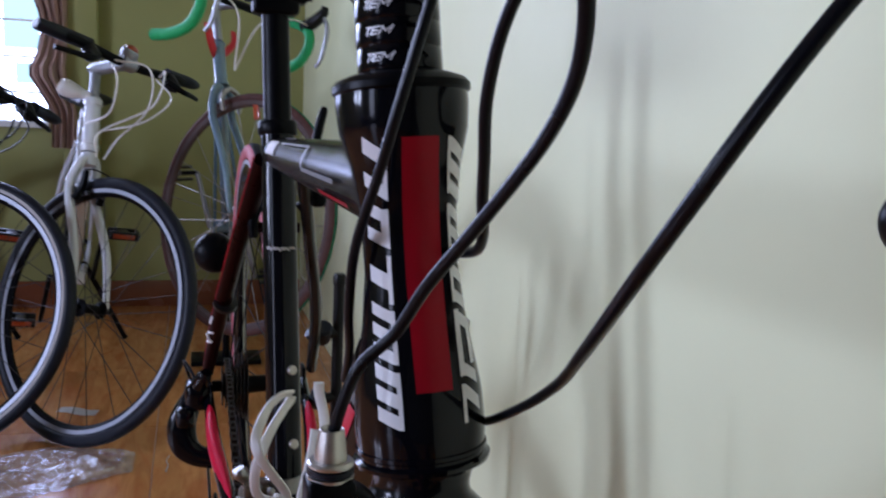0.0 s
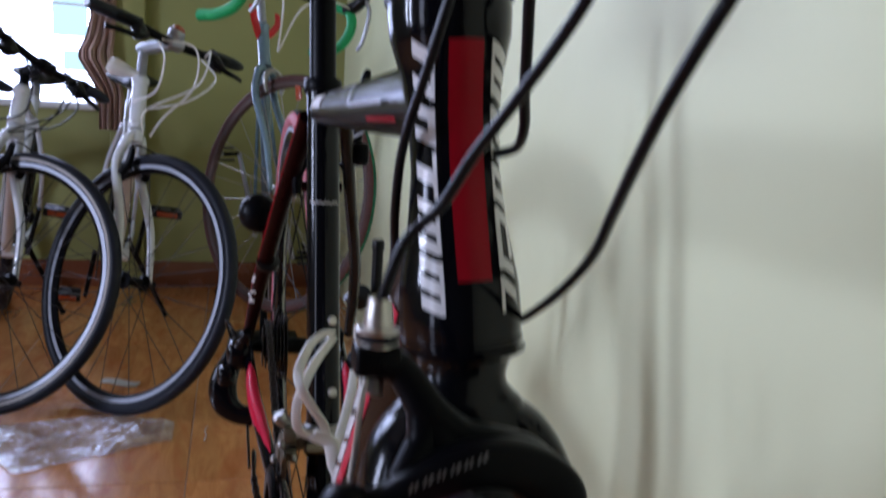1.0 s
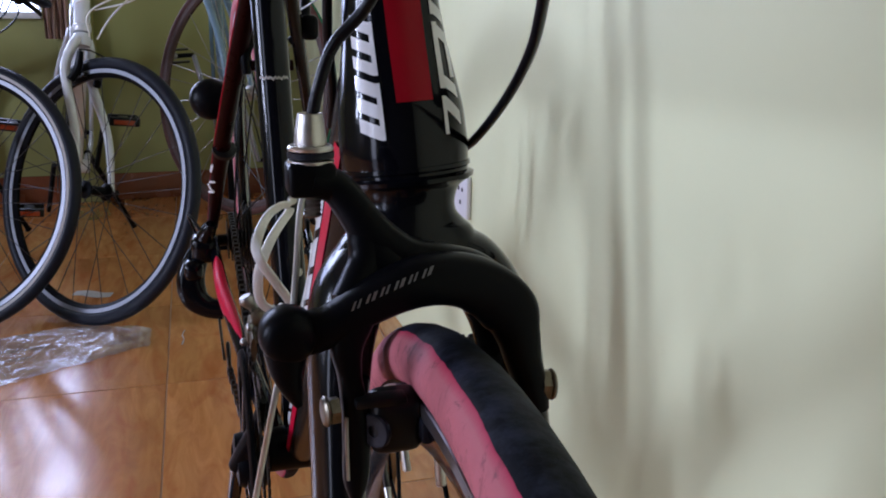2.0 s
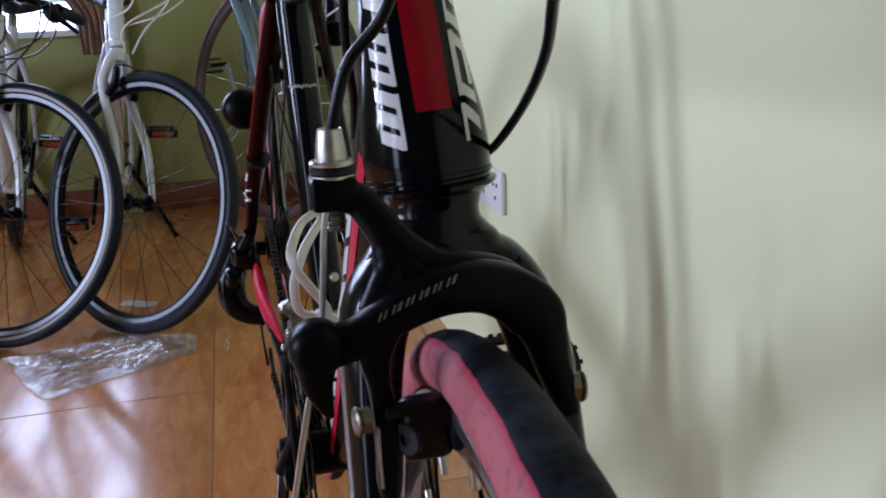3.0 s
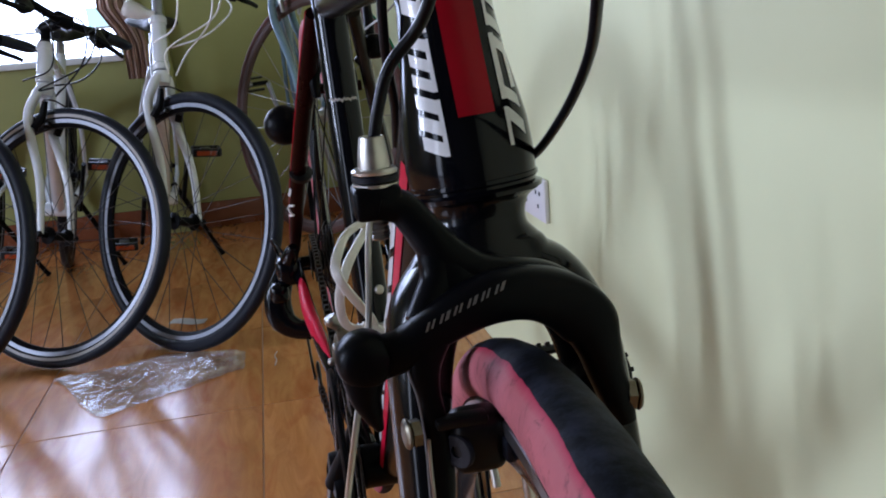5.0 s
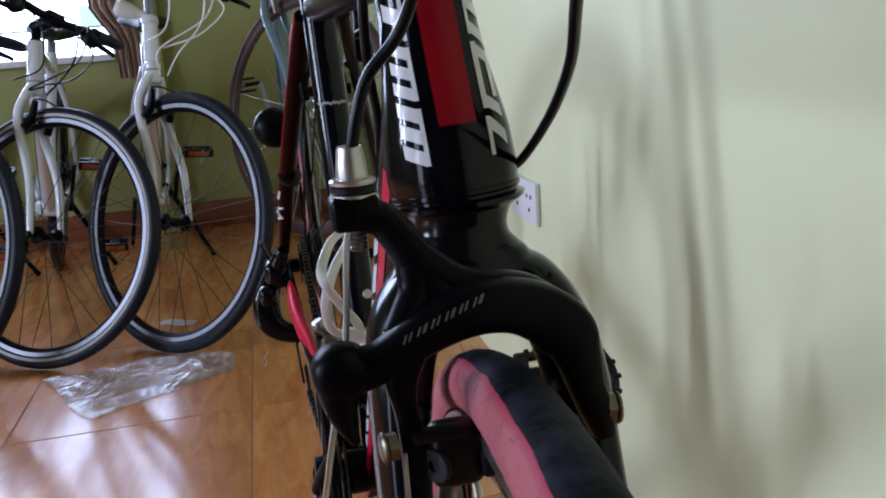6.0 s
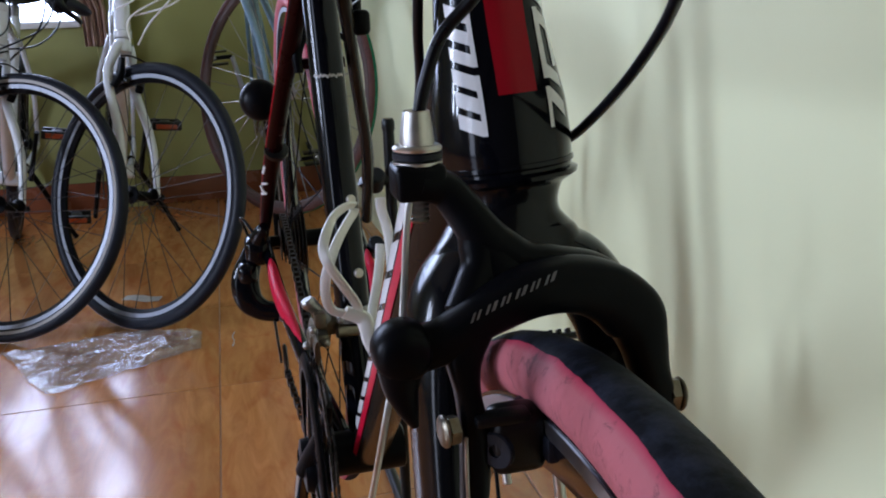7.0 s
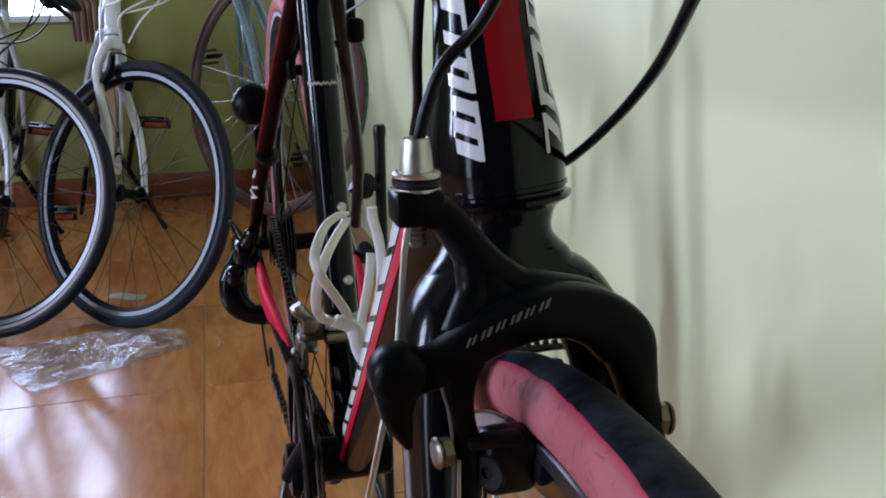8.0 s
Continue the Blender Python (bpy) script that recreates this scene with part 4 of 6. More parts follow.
# fork: the legs differ a little because it is steered and leans
LEFT_LEG = [(-0.0065, 0.1612, 0.684, 0.0080, 0.015), (-0.0120, 0.1602, 0.676, 0.0120, 0.0185), (-0.0180, 0.157, 0.662, 0.0148, 0.0200), (-0.0236, 0.148, 0.638, 0.0130, 0.019),
            (-0.0280, 0.130, 0.580, 0.0105, 0.018), (-0.0345, 0.092, 0.480, 0.0095, 0.016), (-0.0390, 0.048, 0.395, 0.008, 0.012), (-0.0407, 0.0103, 0.3406, 0.007, 0.010)]
RIGHT_LEG = [(0.0290, 0.1612, 0.683, 0.0080, 0.015), (0.0365, 0.1602, 0.675, 0.0125, 0.0185), (0.0450, 0.157, 0.660, 0.0140, 0.0195), (0.0505, 0.148, 0.640, 0.0132, 0.019),
             (0.0555, 0.130, 0.580, 0.0105, 0.018), (0.0590, 0.092, 0.480, 0.0095, 0.016), (0.0618, 0.048, 0.395, 0.008, 0.012), (0.0633, 0.0103, 0.3406, 0.007, 0.010)]
for leg in (LEFT_LEG, RIGHT_LEG):
    bpart("fork_leg", sweep(leg, 24, 6, up=(0, 1, 0), power=2.3), FORK_GLOSS)
# the crown narrows below the race and spreads into the two shoulders
bpart("fork_crown", sweep([(0.0098, 0.1672, 0.7105, 0.0262, 0.0262), (0.0098, 0.1669, 0.7080, 0.0226, 0.0226), (0.0098, 0.1665, 0.7050, 0.0207, 0.0208), (0.0097, 0.1661, 0.7015, 0.0200, 0.0201), (0.0096, 0.1656, 0.6980, 0.0204, 0.0200), (0.0095, 0.1651, 0.6950, 0.0222, 0.0202),
                           (0.0095, 0.1645, 0.6910, 0.0255, 0.0204), (0.0096, 0.1637, 0.6870, 0.0286, 0.0206), (0.0098, 0.1618, 0.6780, 0.0345, 0.0206), (0.0106, 0.1596, 0.6700, 0.0392, 0.0203), (0.0108, 0.1580, 0.6640, 0.0415, 0.0185), (0.0108, 0.1572, 0.6610, 0.0390, 0.0150)], 48, 4, up=(0, 1, 0), power=2.15), FORK_GLOSS)

# front brake caliper
CAL = bpart("brake_caliper", sweep([(-0.047, 0.091, 0.6745, 0.0080, 0.006), (-0.036, 0.091, 0.6765, 0.0068, 0.007), (-0.022, 0.092, 0.6835, 0.0074, 0.0075), (-0.006, 0.093, 0.6890, 0.0086, 0.008), (0.009, 0.094, 0.6890, 0.0094, 0.008),
                                    (0.021, 0.095, 0.6840, 0.0104, 0.008), (0.0300, 0.095, 0.6755, 0.0108, 0.0082), (0.0335, 0.094, 0.6665, 0.0082, 0.0078), (0.0360, 0.0935, 0.656, 0.0066, 0.0072), (0.0392, 0.092, 0.645, 0.0057, 0.0068), (0.0413, 0.0915, 0.637, 0.0043, 0.006)], 22, 8, up=(0, 1, 0), power=2.7), BLACK_SATIN, "black dual-pivot brake arch")
bpart("cable_arm", block((-0.0375, 0.113, 0.7232), (0.0165, 0.015, 0.0118), 0.0022, seg=3).join(
    sweep([(-0.0375, 0.112, 0.7225, 0.0056, 0.0070), (-0.0295, 0.112, 0.7200, 0.0060, 0.0072), (-0.0245, 0.110, 0.7140, 0.0064, 0.0072), (-0.0195, 0.107, 0.7065, 0.0072, 0.0070), (-0.0140, 0.1055, 0.6995, 0.0084, 0.0070), (-0.0060, 0.1040, 0.6945, 0.0080, 0.0068), (0.0060, 0.1030, 0.6930, 0.0064, 0.0066), (0.0185, 0.1020, 0.6905, 0.0058, 0.0064), (0.0285, 0.1010, 0.6835, 0.0056, 0.0062)], 24, 8, up=(0, 1, 0), power=2.5),
    sweep([(-0.0215, 0.1080, 0.7100, 0.0056, 0.0064), (-0.0190, 0.1060, 0.7020, 0.0074, 0.0066), (-0.0195, 0.1035, 0.6950, 0.0070, 0.0062), (-0.0225, 0.1005, 0.6885, 0.0074, 0.0062), (-0.0275, 0.0965, 0.6815, 0.0070, 0.0060)], 20, 7, up=(0, 1, 0), power=2.5),
    sweep([(-0.0205, 0.1070, 0.7070, 0.0060, 0.0060), (-0.0165, 0.1045, 0.6985, 0.0085, 0.0062), (-0.0135, 0.1015, 0.6900, 0.0110, 0.0062), (-0.0120, 0.0990, 0.6840, 0.0120, 0.0058)], 20, 7, up=(0, 1, 0), power=2.5)), BLACK_SATIN, "", CAL)
bpart("pivot_lobe", lathe([(0.0030, -0.0072), (0.0062, -0.0067), (0.0082, -0.0052), (0.0093, -0.0030), (0.0097, 0.0), (0.0096, 0.0045), (0.0085, 0.006)], 36, (-0.0495, 0.089, 0.6755), (-0.0495, 1, 0.6755)).join(
    sweep([(-0.0505, 0.089, 0.6700, 0.0074, 0.0062), (-0.0505, 0.089, 0.6630, 0.0056, 0.0056), (-0.0488, 0.089, 0.6560, 0.0036, 0.0048), (-0.0470, 0.089, 0.6505, 0.0016, 0.0034)], 16, 6, up=(0, 1, 0), power=2.4)), BLACK_SATIN, "", CAL)
bpart("pivot_cap", lathe([(0.0024, 0), (0.0024, 0.0005), (0.0016, 0.0007)], 20, (-0.0497, 0.0826, 0.6745), (-0.0497, -1, 0.6745)), BLACK_PLASTIC, "", CAL)
arm = bpart("caliper_arm", sweep([(-0.026, 0.091, 0.681, 0.0068, 0.006), (-0.0300, 0.090, 0.671, 0.0060, 0.006), (-0.0295, 0.089, 0.660, 0.0042, 0.0055), (-0.0280, 0.088, 0.648, 0.0046, 0.0052), (-0.0275, 0.088, 0.634, 0.0048, 0.005), (-0.0280, 0.088, 0.620, 0.0044, 0.005), (-0.0283, 0.088, 0.612, 0.0022, 0.004)], 18, 8, up=(0, 1, 0), power=2.8), BLACK_SATIN, "", CAL)
bpart("slot_edge", sweep([(-0.0315, 0.0832, 0.646, 0.0006), (-0.0317, 0.0830, 0.636, 0.0007), (-0.0314, 0.0832, 0.622, 0.0006)], 8, 4), STEEL, "worn bright slot edge", arm)
g = Geo()
for i in range(6):
    x0 = -0.0287 + 0.0048 * i
    z0 = 0.6855 + 0.00215 * i - 0.00006 * i * i
    for u0, u1, s0, s1 in ((0, 0.0009, -0.0016, 0.0016), (0.0019, 0.0019 + (0.0008, 0.0013)[i % 2], -0.0016, 0.0016)):
        vs = [(x0 + u + v * 0.35, 0.0838 + 0.0006 * i / 5, z0 + v + u * 0.42) for v in (s0, s1) for u in (u0, u1)]
        g.add(vs, [(0, 1, 3, 2)])
bpart("print", g, GREY_DECAL, "worn grey print on the arch", CAL)
# pads, bolts
for sx, px in ((-1, -0.0125), (1, 0.0215)):
    if sx < 0:
        g = block((-0.0140, 0.0880, 0.6410), (0.0190, 0.0160, 0.0215), 0.0048, seg=4).join(block((-0.0200, 0.0830, 0.6515), (0.0180, 0.0070, 0.0036), 0.0012))
        hole, out = Vector((-0.0222, 0.0820, 0.6405)), Vector((-0.75, -0.66, 0))
    else:
        g = block((px, 0.0850, 0.6425), (0.0130, 0.016, 0.0170), 0.0025, seg=3).join(block((px - 0.002, 0.0810, 0.6492), (0.008, 0.007, 0.0028), 0.001))
        hole, out = Vector((px + 0.0066, 0.0835, 0.6430)), Vector((1, 0, 0))
    pad = bpart("brake_pad", g, BLACK_PLASTIC, "black brake pad holder", CAL)
    bpart("rubber_block", block((px - sx * 0.0080, 0.093, 0.6400), (0.0050, 0.034, 0.0090), 0.0015), RUBBER, "", pad)
    bpart("pad_bolt", lathe([(0.0064, -0.0010), (0.0064, 0.0004), (0.0058, 0.0009), (0.0022, 0.0009), (0.0019, -0.0016), (0.0001, -0.0016)], 26, hole, hole + out), RUBBER, "", pad)
bpart("pad_nut", bolt((-0.0340, 0.0850, 0.6485), (-1, -0.10, 0), 0.0048, 0.0036, True), TARNISH, "tarnished brass-tinged hex nut", CAL)
bpart("pad_washer", lathe([(0.0044, 0), (0.0052, 0.0002), (0.0053, 0.0010), (0.0046, 0.0018), (0.0030, 0.0022), (0.0008, 0.0023)], 26, (-0.0376, 0.0847, 0.6485), (-1, -0.012, 0.6485)), TARNISH, "dull steel cup washer", CAL)
bpart("pad_nut", bolt((0.0422, 0.0905, 0.6466), (1, -0.1, -0.05), 0.0058, 0.0034, True), TARNISH, "dull steel hex nut", CAL)
bpart("pad_washer", lathe([(0.0044, 0), (0.0056, 0.0003), (0.0059, 0.0009), (0.0054, 0.0017), (0.0036, 0.0021), (0.001, 0.0022)], 26, (0.0454, 0.0902, 0.6462), (1, -0.005, 0.6)), TARNISH, "dull steel cup washer", CAL)
# barrel adjuster: ferrule, collar, rubber ring, threaded end
FERR = Vector((-0.0371, 0.114, 0.7290))
fd = Vector((0.01, 0.02, 1)).normalized()
adj = bpart("barrel_adjuster", lathe([(0.0055, 0.0055), (0.0056, 0.0065), (0.0051, 0.0110), (0.0043, 0.0160), (0.0038, 0.0163), (0.0030, 0.0155)], 28, FERR, FERR + fd), CHROME, "dull silver cable adjuster")
bpart("collar", lathe([(0.0050, 0.0035), (0.0078, 0.0037), (0.0080, 0.0046), (0.0072, 0.0054), (0.0055, 0.0056)], 28, FERR, FERR + fd), CHROME, "", adj)
bpart("rubber_ring", lathe([(0.0060, 0.0008), (0.0080, 0.0012), (0.0081, 0.0030), (0.0070, 0.0036)], 28, FERR, FERR + fd), RUBBER, "", adj)
bpart("lower_collar", lathe([(0.0060, -0.0008), (0.0080, -0.0006), (0.0080, 0.0004), (0.0070, 0.0009)], 28, FERR, FERR + fd), CHROME, "", adj)
prof = []
for i in range(5):
    prof += [(0.0034, -0.0125 - 0.0016 * i), (0.0028, -0.0133 - 0.0016 * i)]
bpart("threaded_end", lathe([(0.0034, -0.0120)] + prof, 16, FERR, FERR + fd), STEEL, "", adj)
bpart("brake_wire", sweep([(-0.0380, 0.113, 0.724, 0.0012), (-0.0415, 0.112, 0.712, 0.0012), (-0.0440, 0.110, 0.690, 0.0012), (-0.0470, 0.106, 0.672, 0.0012), (-0.0535, 0.100, 0.650, 0.0012), (-0.0605, 0.100, 0.618, 0.0012), (-0.0665, 0.100, 0.590, 0.0012)], 8, 6), CHROME, "bare steel brake wire", CAL)

# cable housings
R_H = 0.0021
R_G = 0.0019
bpart("cable_housing", sweep([(-0.0365, 0.1150, 0.7420, R_H), (-0.0336, 0.1130, 0.7549, R_H), (-0.0288, 0.1104, 0.7680, R_H), (-0.0188, 0.1044, 0.7805, R_H), (-0.0120, 0.0938, 0.7981, R_H), (-0.0051, 0.0784, 0.8153, R_H), (0.0007, 0.0625, 0.8317, R_H), (0.0047, 0.0479, 0.8464, R_H), (0.0058, 0.0358, 0.8603, R_H), (0.0033, 0.0263, 0.8738, R_H), (-0.0024, 0.0185, 0.8872, R_H), (-0.010, 0.013, 0.900, R_H), (-0.018, 0.010, 0.914, R_H)], 12, 8), CABLE, "black front brake cable housing")
bpart("cable_housing", sweep([(0.024, 0.205, 0.716, R_G), (0.0330, 0.185, 0.7185, R_G), (0.0367, 0.1650, 0.7242, R_G), (0.0359, 0.1238, 0.7457, R_G), (0.0310, 0.0856, 0.7673, R_G), (0.0212, 0.0521, 0.7865, R_G), (0.0129, 0.0234, 0.8041, R_G), (0.0085, 0.0010, 0.8211, R_G), (0.0097, -0.0143, 0.8385, R_G), (0.0163, -0.0232, 0.8567, R_G), (0.0261, -0.0289, 0.8745, R_G), (0.0373, -0.0348, 0.8913, R_G), (0.050, -0.041, 0.909, R_G), (0.066, -0.046, 0.925, R_G)], 12, 8), CABLE, "black gear cable housing swinging wide")
bpart("cable_housing", sweep([(0.0100, 0.1900, 0.7930, R_H), (0.0171, 0.1682, 0.7956, R_H), (0.0213, 0.1481, 0.7995, R_H), (0.0188, 0.1321, 0.8079, R_H), (0.0133, 0.1188, 0.8211, R_H), (0.0087, 0.1064, 0.8374, R_H), (0.0044, 0.0948, 0.8562, R_H), (0.0037, 0.0822, 0.8762, R_H), (0.0071, 0.0682, 0.8954, R_H), (0.012, 0.055, 0.914, R_H)], 12, 8), CABLE, "black cable housing curling behind the stem")
bpart("cable_housing", sweep([(-0.013, 0.225, 0.725, R_H), (-0.0150, 0.205, 0.745, R_H), (-0.0195, 0.185, 0.768, R_H), (-0.0205, 0.170, 0.797, R_H), (-0.0165, 0.150, 0.828, R_H), (-0.0125, 0.140, 0.852, R_H), (-0.0045, 0.133, 0.888, R_H), (0.001, 0.130, 0.912, R_H), (0.006, 0.13, 0.935, R_H)], 12, 8), CABLE, "black gear cable housing across the head tube")

# bottle cage, bell, drivetrain
for s in (0.360, 0.507):
    p = ST0.lerp(ST1, s)
    bpart("bolt", bolt((p.x + 0.007, p.y - 0.0155, p.z), (0.3, -1, 0.2), 0.0048, 0.004), CHROME, "dome-headed bolt")
RIB_W, RIB_T = 0.0039, 0.0016


def ribbon(path, width=RIB_W, thick=RIB_T, up=(0.2, 1, 0.35)):
    """A flat moulded strip along a path."""
    return sweep([(*p, width, thick) for p in path], 14, 6, up=up, power=3.2)


cage = bpart("bottle_cage", sweep([(-0.0200, 0.488, 0.5395, 0.0060, 0.0030), (-0.0062, 0.490, 0.5321, 0.0068, 0.0036), (-0.0028, 0.490, 0.5233, 0.0064, 0.0040), (-0.0010, 0.490, 0.5120, 0.0060, 0.0036), (0.004, 0.488, 0.500, 0.0060, 0.0030)], 16, 6, up=(0.2, 1, 0.3), power=2.8), WHITE_PLASTIC, "white plastic bottle cage on the down tube")
bpart("cage_arm", ribbon([(-0.0062, 0.497, 0.6235), (-0.0135, 0.489, 0.6250), (-0.0245, 0.478, 0.6210), (-0.0334, 0.462, 0.6110), (-0.0365, 0.455, 0.6010), (-0.0329, 0.453, 0.5896), (-0.0223, 0.466, 0.5693), (-0.0109, 0.484, 0.5471), (-0.0080, 0.490, 0.5320)]), WHITE_PLASTIC, "", cage)
bpart("cage_arm", ribbon([(-0.0060, 0.498, 0.6210), (-0.0075, 0.4955, 0.6175), (-0.0150, 0.486, 0.6110), (-0.0248, 0.472, 0.6010), (-0.0315, 0.464, 0.5890), (-0.0353, 0.466, 0.5760), (-0.0350, 0.475, 0.5566), (-0.0295, 0.485, 0.5430), (-0.0161, 0.490, 0.5361), (-0.0070, 0.490, 0.5336)]), WHITE_PLASTIC, "", cage)
bpart("cage_arm", ribbon([(-0.0005, 0.490, 0.5160), (0.0039, 0.499, 0.5336), (0.0097, 0.505, 0.5535), (0.0139, 0.510, 0.5711), (0.0162, 0.515, 0.5850)], 0.0040), WHITE_PLASTIC, "", cage)
bpart("cage_arm", ribbon([(0.0205, 0.530, 0.6200), (0.0212, 0.531, 0.6100), (0.0254, 0.530, 0.5913), (0.0262, 0.524, 0.5700), (0.0220, 0.512, 0.5480), (0.0120, 0.500, 0.5260), (0.0040, 0.492, 0.5120)], 0.0044), WHITE_PLASTIC, "", cage)
bell_p = Vector((-0.055, 0.905, 0.664))
bpart("bell", ball(bell_p, 0.025, 24, (1, 0.85, 1.0)), BLACK_SATIN, "round black light hung on the stay")
bpart("bell_strap", lathe([(0.0125, -0.004), (0.0145, -0.003), (0.0145, 0.003), (0.0125, 0.004)], 20, on(-0.046, 0.885, 0.605), Vector(on(-0.046, 0.885, 0.605)) + Vector((-0.1, 0.69, -0.72))), BLACK_PLASTIC)
# cassette
for i in range(8):
    r = 0.026 + 0.0032 * i
    x = REAR.x - 0.046 + 0.0046 * i
    prof = [(r - 0.003, -0.0009), (r, -0.0007), (r, 0.0007), (r - 0.003, 0.0009)]
    g = lathe(prof, 40, (x, REAR.y, REAR.z), (x + 1, REAR.y, REAR.z))
    for k in range(12 + 2 * i):
        an = 2 * math.pi * k / (12 + 2 * i)
        g.join(block((0, 0, 0), (0.0014, 0.003, 0.0035), 0, Matrix.Translation((x, REAR.y, REAR.z)) @ Matrix.Rotation(an, 4, 'X') @ Matrix.Translation((0, 0, r + 0.001))))
    bpart("sprocket", g, DARK_STEEL, "dark toothed sprocket")
# rear derailleur
dr = Vector((REAR.x - 0.072, REAR.y + 0.004, REAR.z - 0.030))
der = bpart("rear_derailleur", sweep([(-0.070, 1.012, 0.466, 0.013, 0.010), (-0.081, 1.004, 0.444, 0.015, 0.012), (-0.094, 1.0, 0.412, 0.019, 0.014), (-0.092, 0.995, 0.384, 0.019, 0.013), (-0.076, 0.99, 0.368, 0.015, 0.011), (-0.052, 0.985, 0.362, 0.013, 0.009)], 18, 6, up=(0, 1, 0), power=2.6), BLACK_GLOSS, "black rear derailleur")
bpart("derailleur_body", block((-0.074, 1.000, 0.452), (0.034, 0.045, 0.040), 0.011, seg=3).join(block((-0.090, 0.992, 0.424), (0.026, 0.040, 0.030), 0.010, seg=3), sweep([(-0.072, 0.985, 0.470, 0.012), (-0.066, 0.975, 0.484, 0.010), (-0.064, 0.970, 0.492, 0.006)], 14, 4)), BLACK_GLOSS, "", der)
bpart("cage_plate", sweep([(dr.x + 0.006, dr.y - 0.02, dr.z - 0.055, 0.002, 0.010), (dr.x + 0.008, dr.y - 0.05, dr.z - 0.095, 0.002, 0.012), (dr.x + 0.010, dr.y - 0.07, dr.z - 0.125, 0.002, 0.010)], 10, 4, up=(0, 1, 0.3)), BLACK_SATIN, "", der)
for dy, dz in ((-0.028, -0.062), (-0.066, -0.120)):
    bpart("jockey_wheel", lathe([(0.015, -0.003), (0.019, -0.001), (0.019, 0.001), (0.015, 0.003)], 22, (dr.x + 0.016, dr.y + dy, dr.z + dz), (1 + dr.x, dr.y + dy, dr.z + dz)), BLACK_PLASTIC, "", der)
bpart("gear_cable", sweep([(-0.066, 0.985, 0.455, 0.0022), (-0.084, 0.99, 0.490, 0.0022), (-0.092, 1.01, 0.495, 0.0022), (-0.086, 1.03, 0.470, 0.0022), (-0.080, 1.02, 0.450, 0.0022)], 8, 6), CABLE, "black gear cable loop", der)
# crankset
BB = Vector(on(0, 0.622, 0.338))
for r, x in ((0.100, -0.046), (0.076, -0.040)):
    g = lathe([(r - 0.012, -0.0012), (r, -0.001), (r, 0.001), (r - 0.012, 0.0012)], 72, (BB.x + x, BB.y, BB.z), (1 + BB.x + x, BB.y, BB.z), closed=True)
    for k in range(48):
        an = 2 * math.pi * k / 48
        g.join(block((0, 0, 0), (0.002, 0.005, 0.005), 0, Matrix.Translation((BB.x + x, BB.y, BB.z)) @ Matrix.Rotation(an, 4, 'X') @ Matrix.Translation((0, 0, r + 0.001))))
    bpart("chainring", g, DARK_STEEL)
for sx, cx, an, reach, tip in ((-1, -0.064, 210, 0.068, 0), (1, 0.064, 46, 0.080, 58)):
    t1 = radians(an)
    e = Vector((BB.x + cx + sx * 0.014, BB.y - 0.17 * math.sin(t1), BB.z + 0.17 * math.cos(t1)))
    bpart("crank_arm", sweep([(BB.x + cx, BB.y, BB.z, 0.016, 0.008), (*(Vector((BB.x + cx, BB.y, BB.z)).lerp(e, 0.3)), 0.012, 0.007), (*(Vector((BB.x + cx, BB.y, BB.z)).lerp(e, 0.7)), 0.011, 0.0065), (*e, 0.013, 0.007)], 14, 5, up=(1, 0, 0), power=2.8), BLACK_GLOSS)
    pc = e + Vector((sx * reach, 0, 0))
    swing = Matrix.Translation(pc) @ Matrix.Rotation(radians(tip), 4, 'X')
    # a cage of two toothed bars that meet in a bow at the outer end
    bow = [(sx * -0.040, -0.030, 0, 0.005, 0.008), (sx * 0.020, -0.030, 0, 0.003, 0.007), (sx * 0.040, -0.024, 0, 0.003, 0.007), (sx * 0.048, 0.0, 0, 0.003, 0.007), (sx * 0.040, 0.024, 0, 0.003, 0.007), (sx * 0.020, 0.030, 0, 0.003, 0.007), (sx * -0.040, 0.030, 0, 0.005, 0.008)]
    g = sweep(bow, 10, 5, up=(0, 0, 1), power=3.0)
    for k in range(9):
        for sy in (-1, 1):
            g.join(block((sx * (-0.030 + 0.0085 * k), sy * (0.034 if k < 6 else 0.034 - 0.004 * (k - 5)), 0.004), (0.004, 0.005, 0.008), 0.001))
    for k in range(7):
        an = radians(-72 + 24 * k)
        g.join(block((0, 0, 0), (0.007, 0.0045, 0.010), 0.001, Matrix.Translation((sx * (0.020 + 0.0288 * math.cos(an)), 0.0315 * math.sin(an), 0.003)) @ Matrix.Rotation(an * sx, 4, 'Z')))
    g.join(block((sx * -0.036, 0, 0), (0.012, 0.060, 0.018), 0.003), block((sx * -0.010, 0, 0), (0.056, 0.040, 0.020), 0.006))
    pe = bpart("pedal", g.moved(swing), BLACK_PLASTIC, "black toothed cage pedal")
    bpart("axle", tube(e, pc + Vector((sx * 0.03, 0, 0)), 0.007), STEEL, "", pe)
    bpart("reflector", block((sx * -0.004, -0.0335, 0), (0.030, 0.003, 0.010), 0.001, swing), ORANGE, "orange reflector", pe)
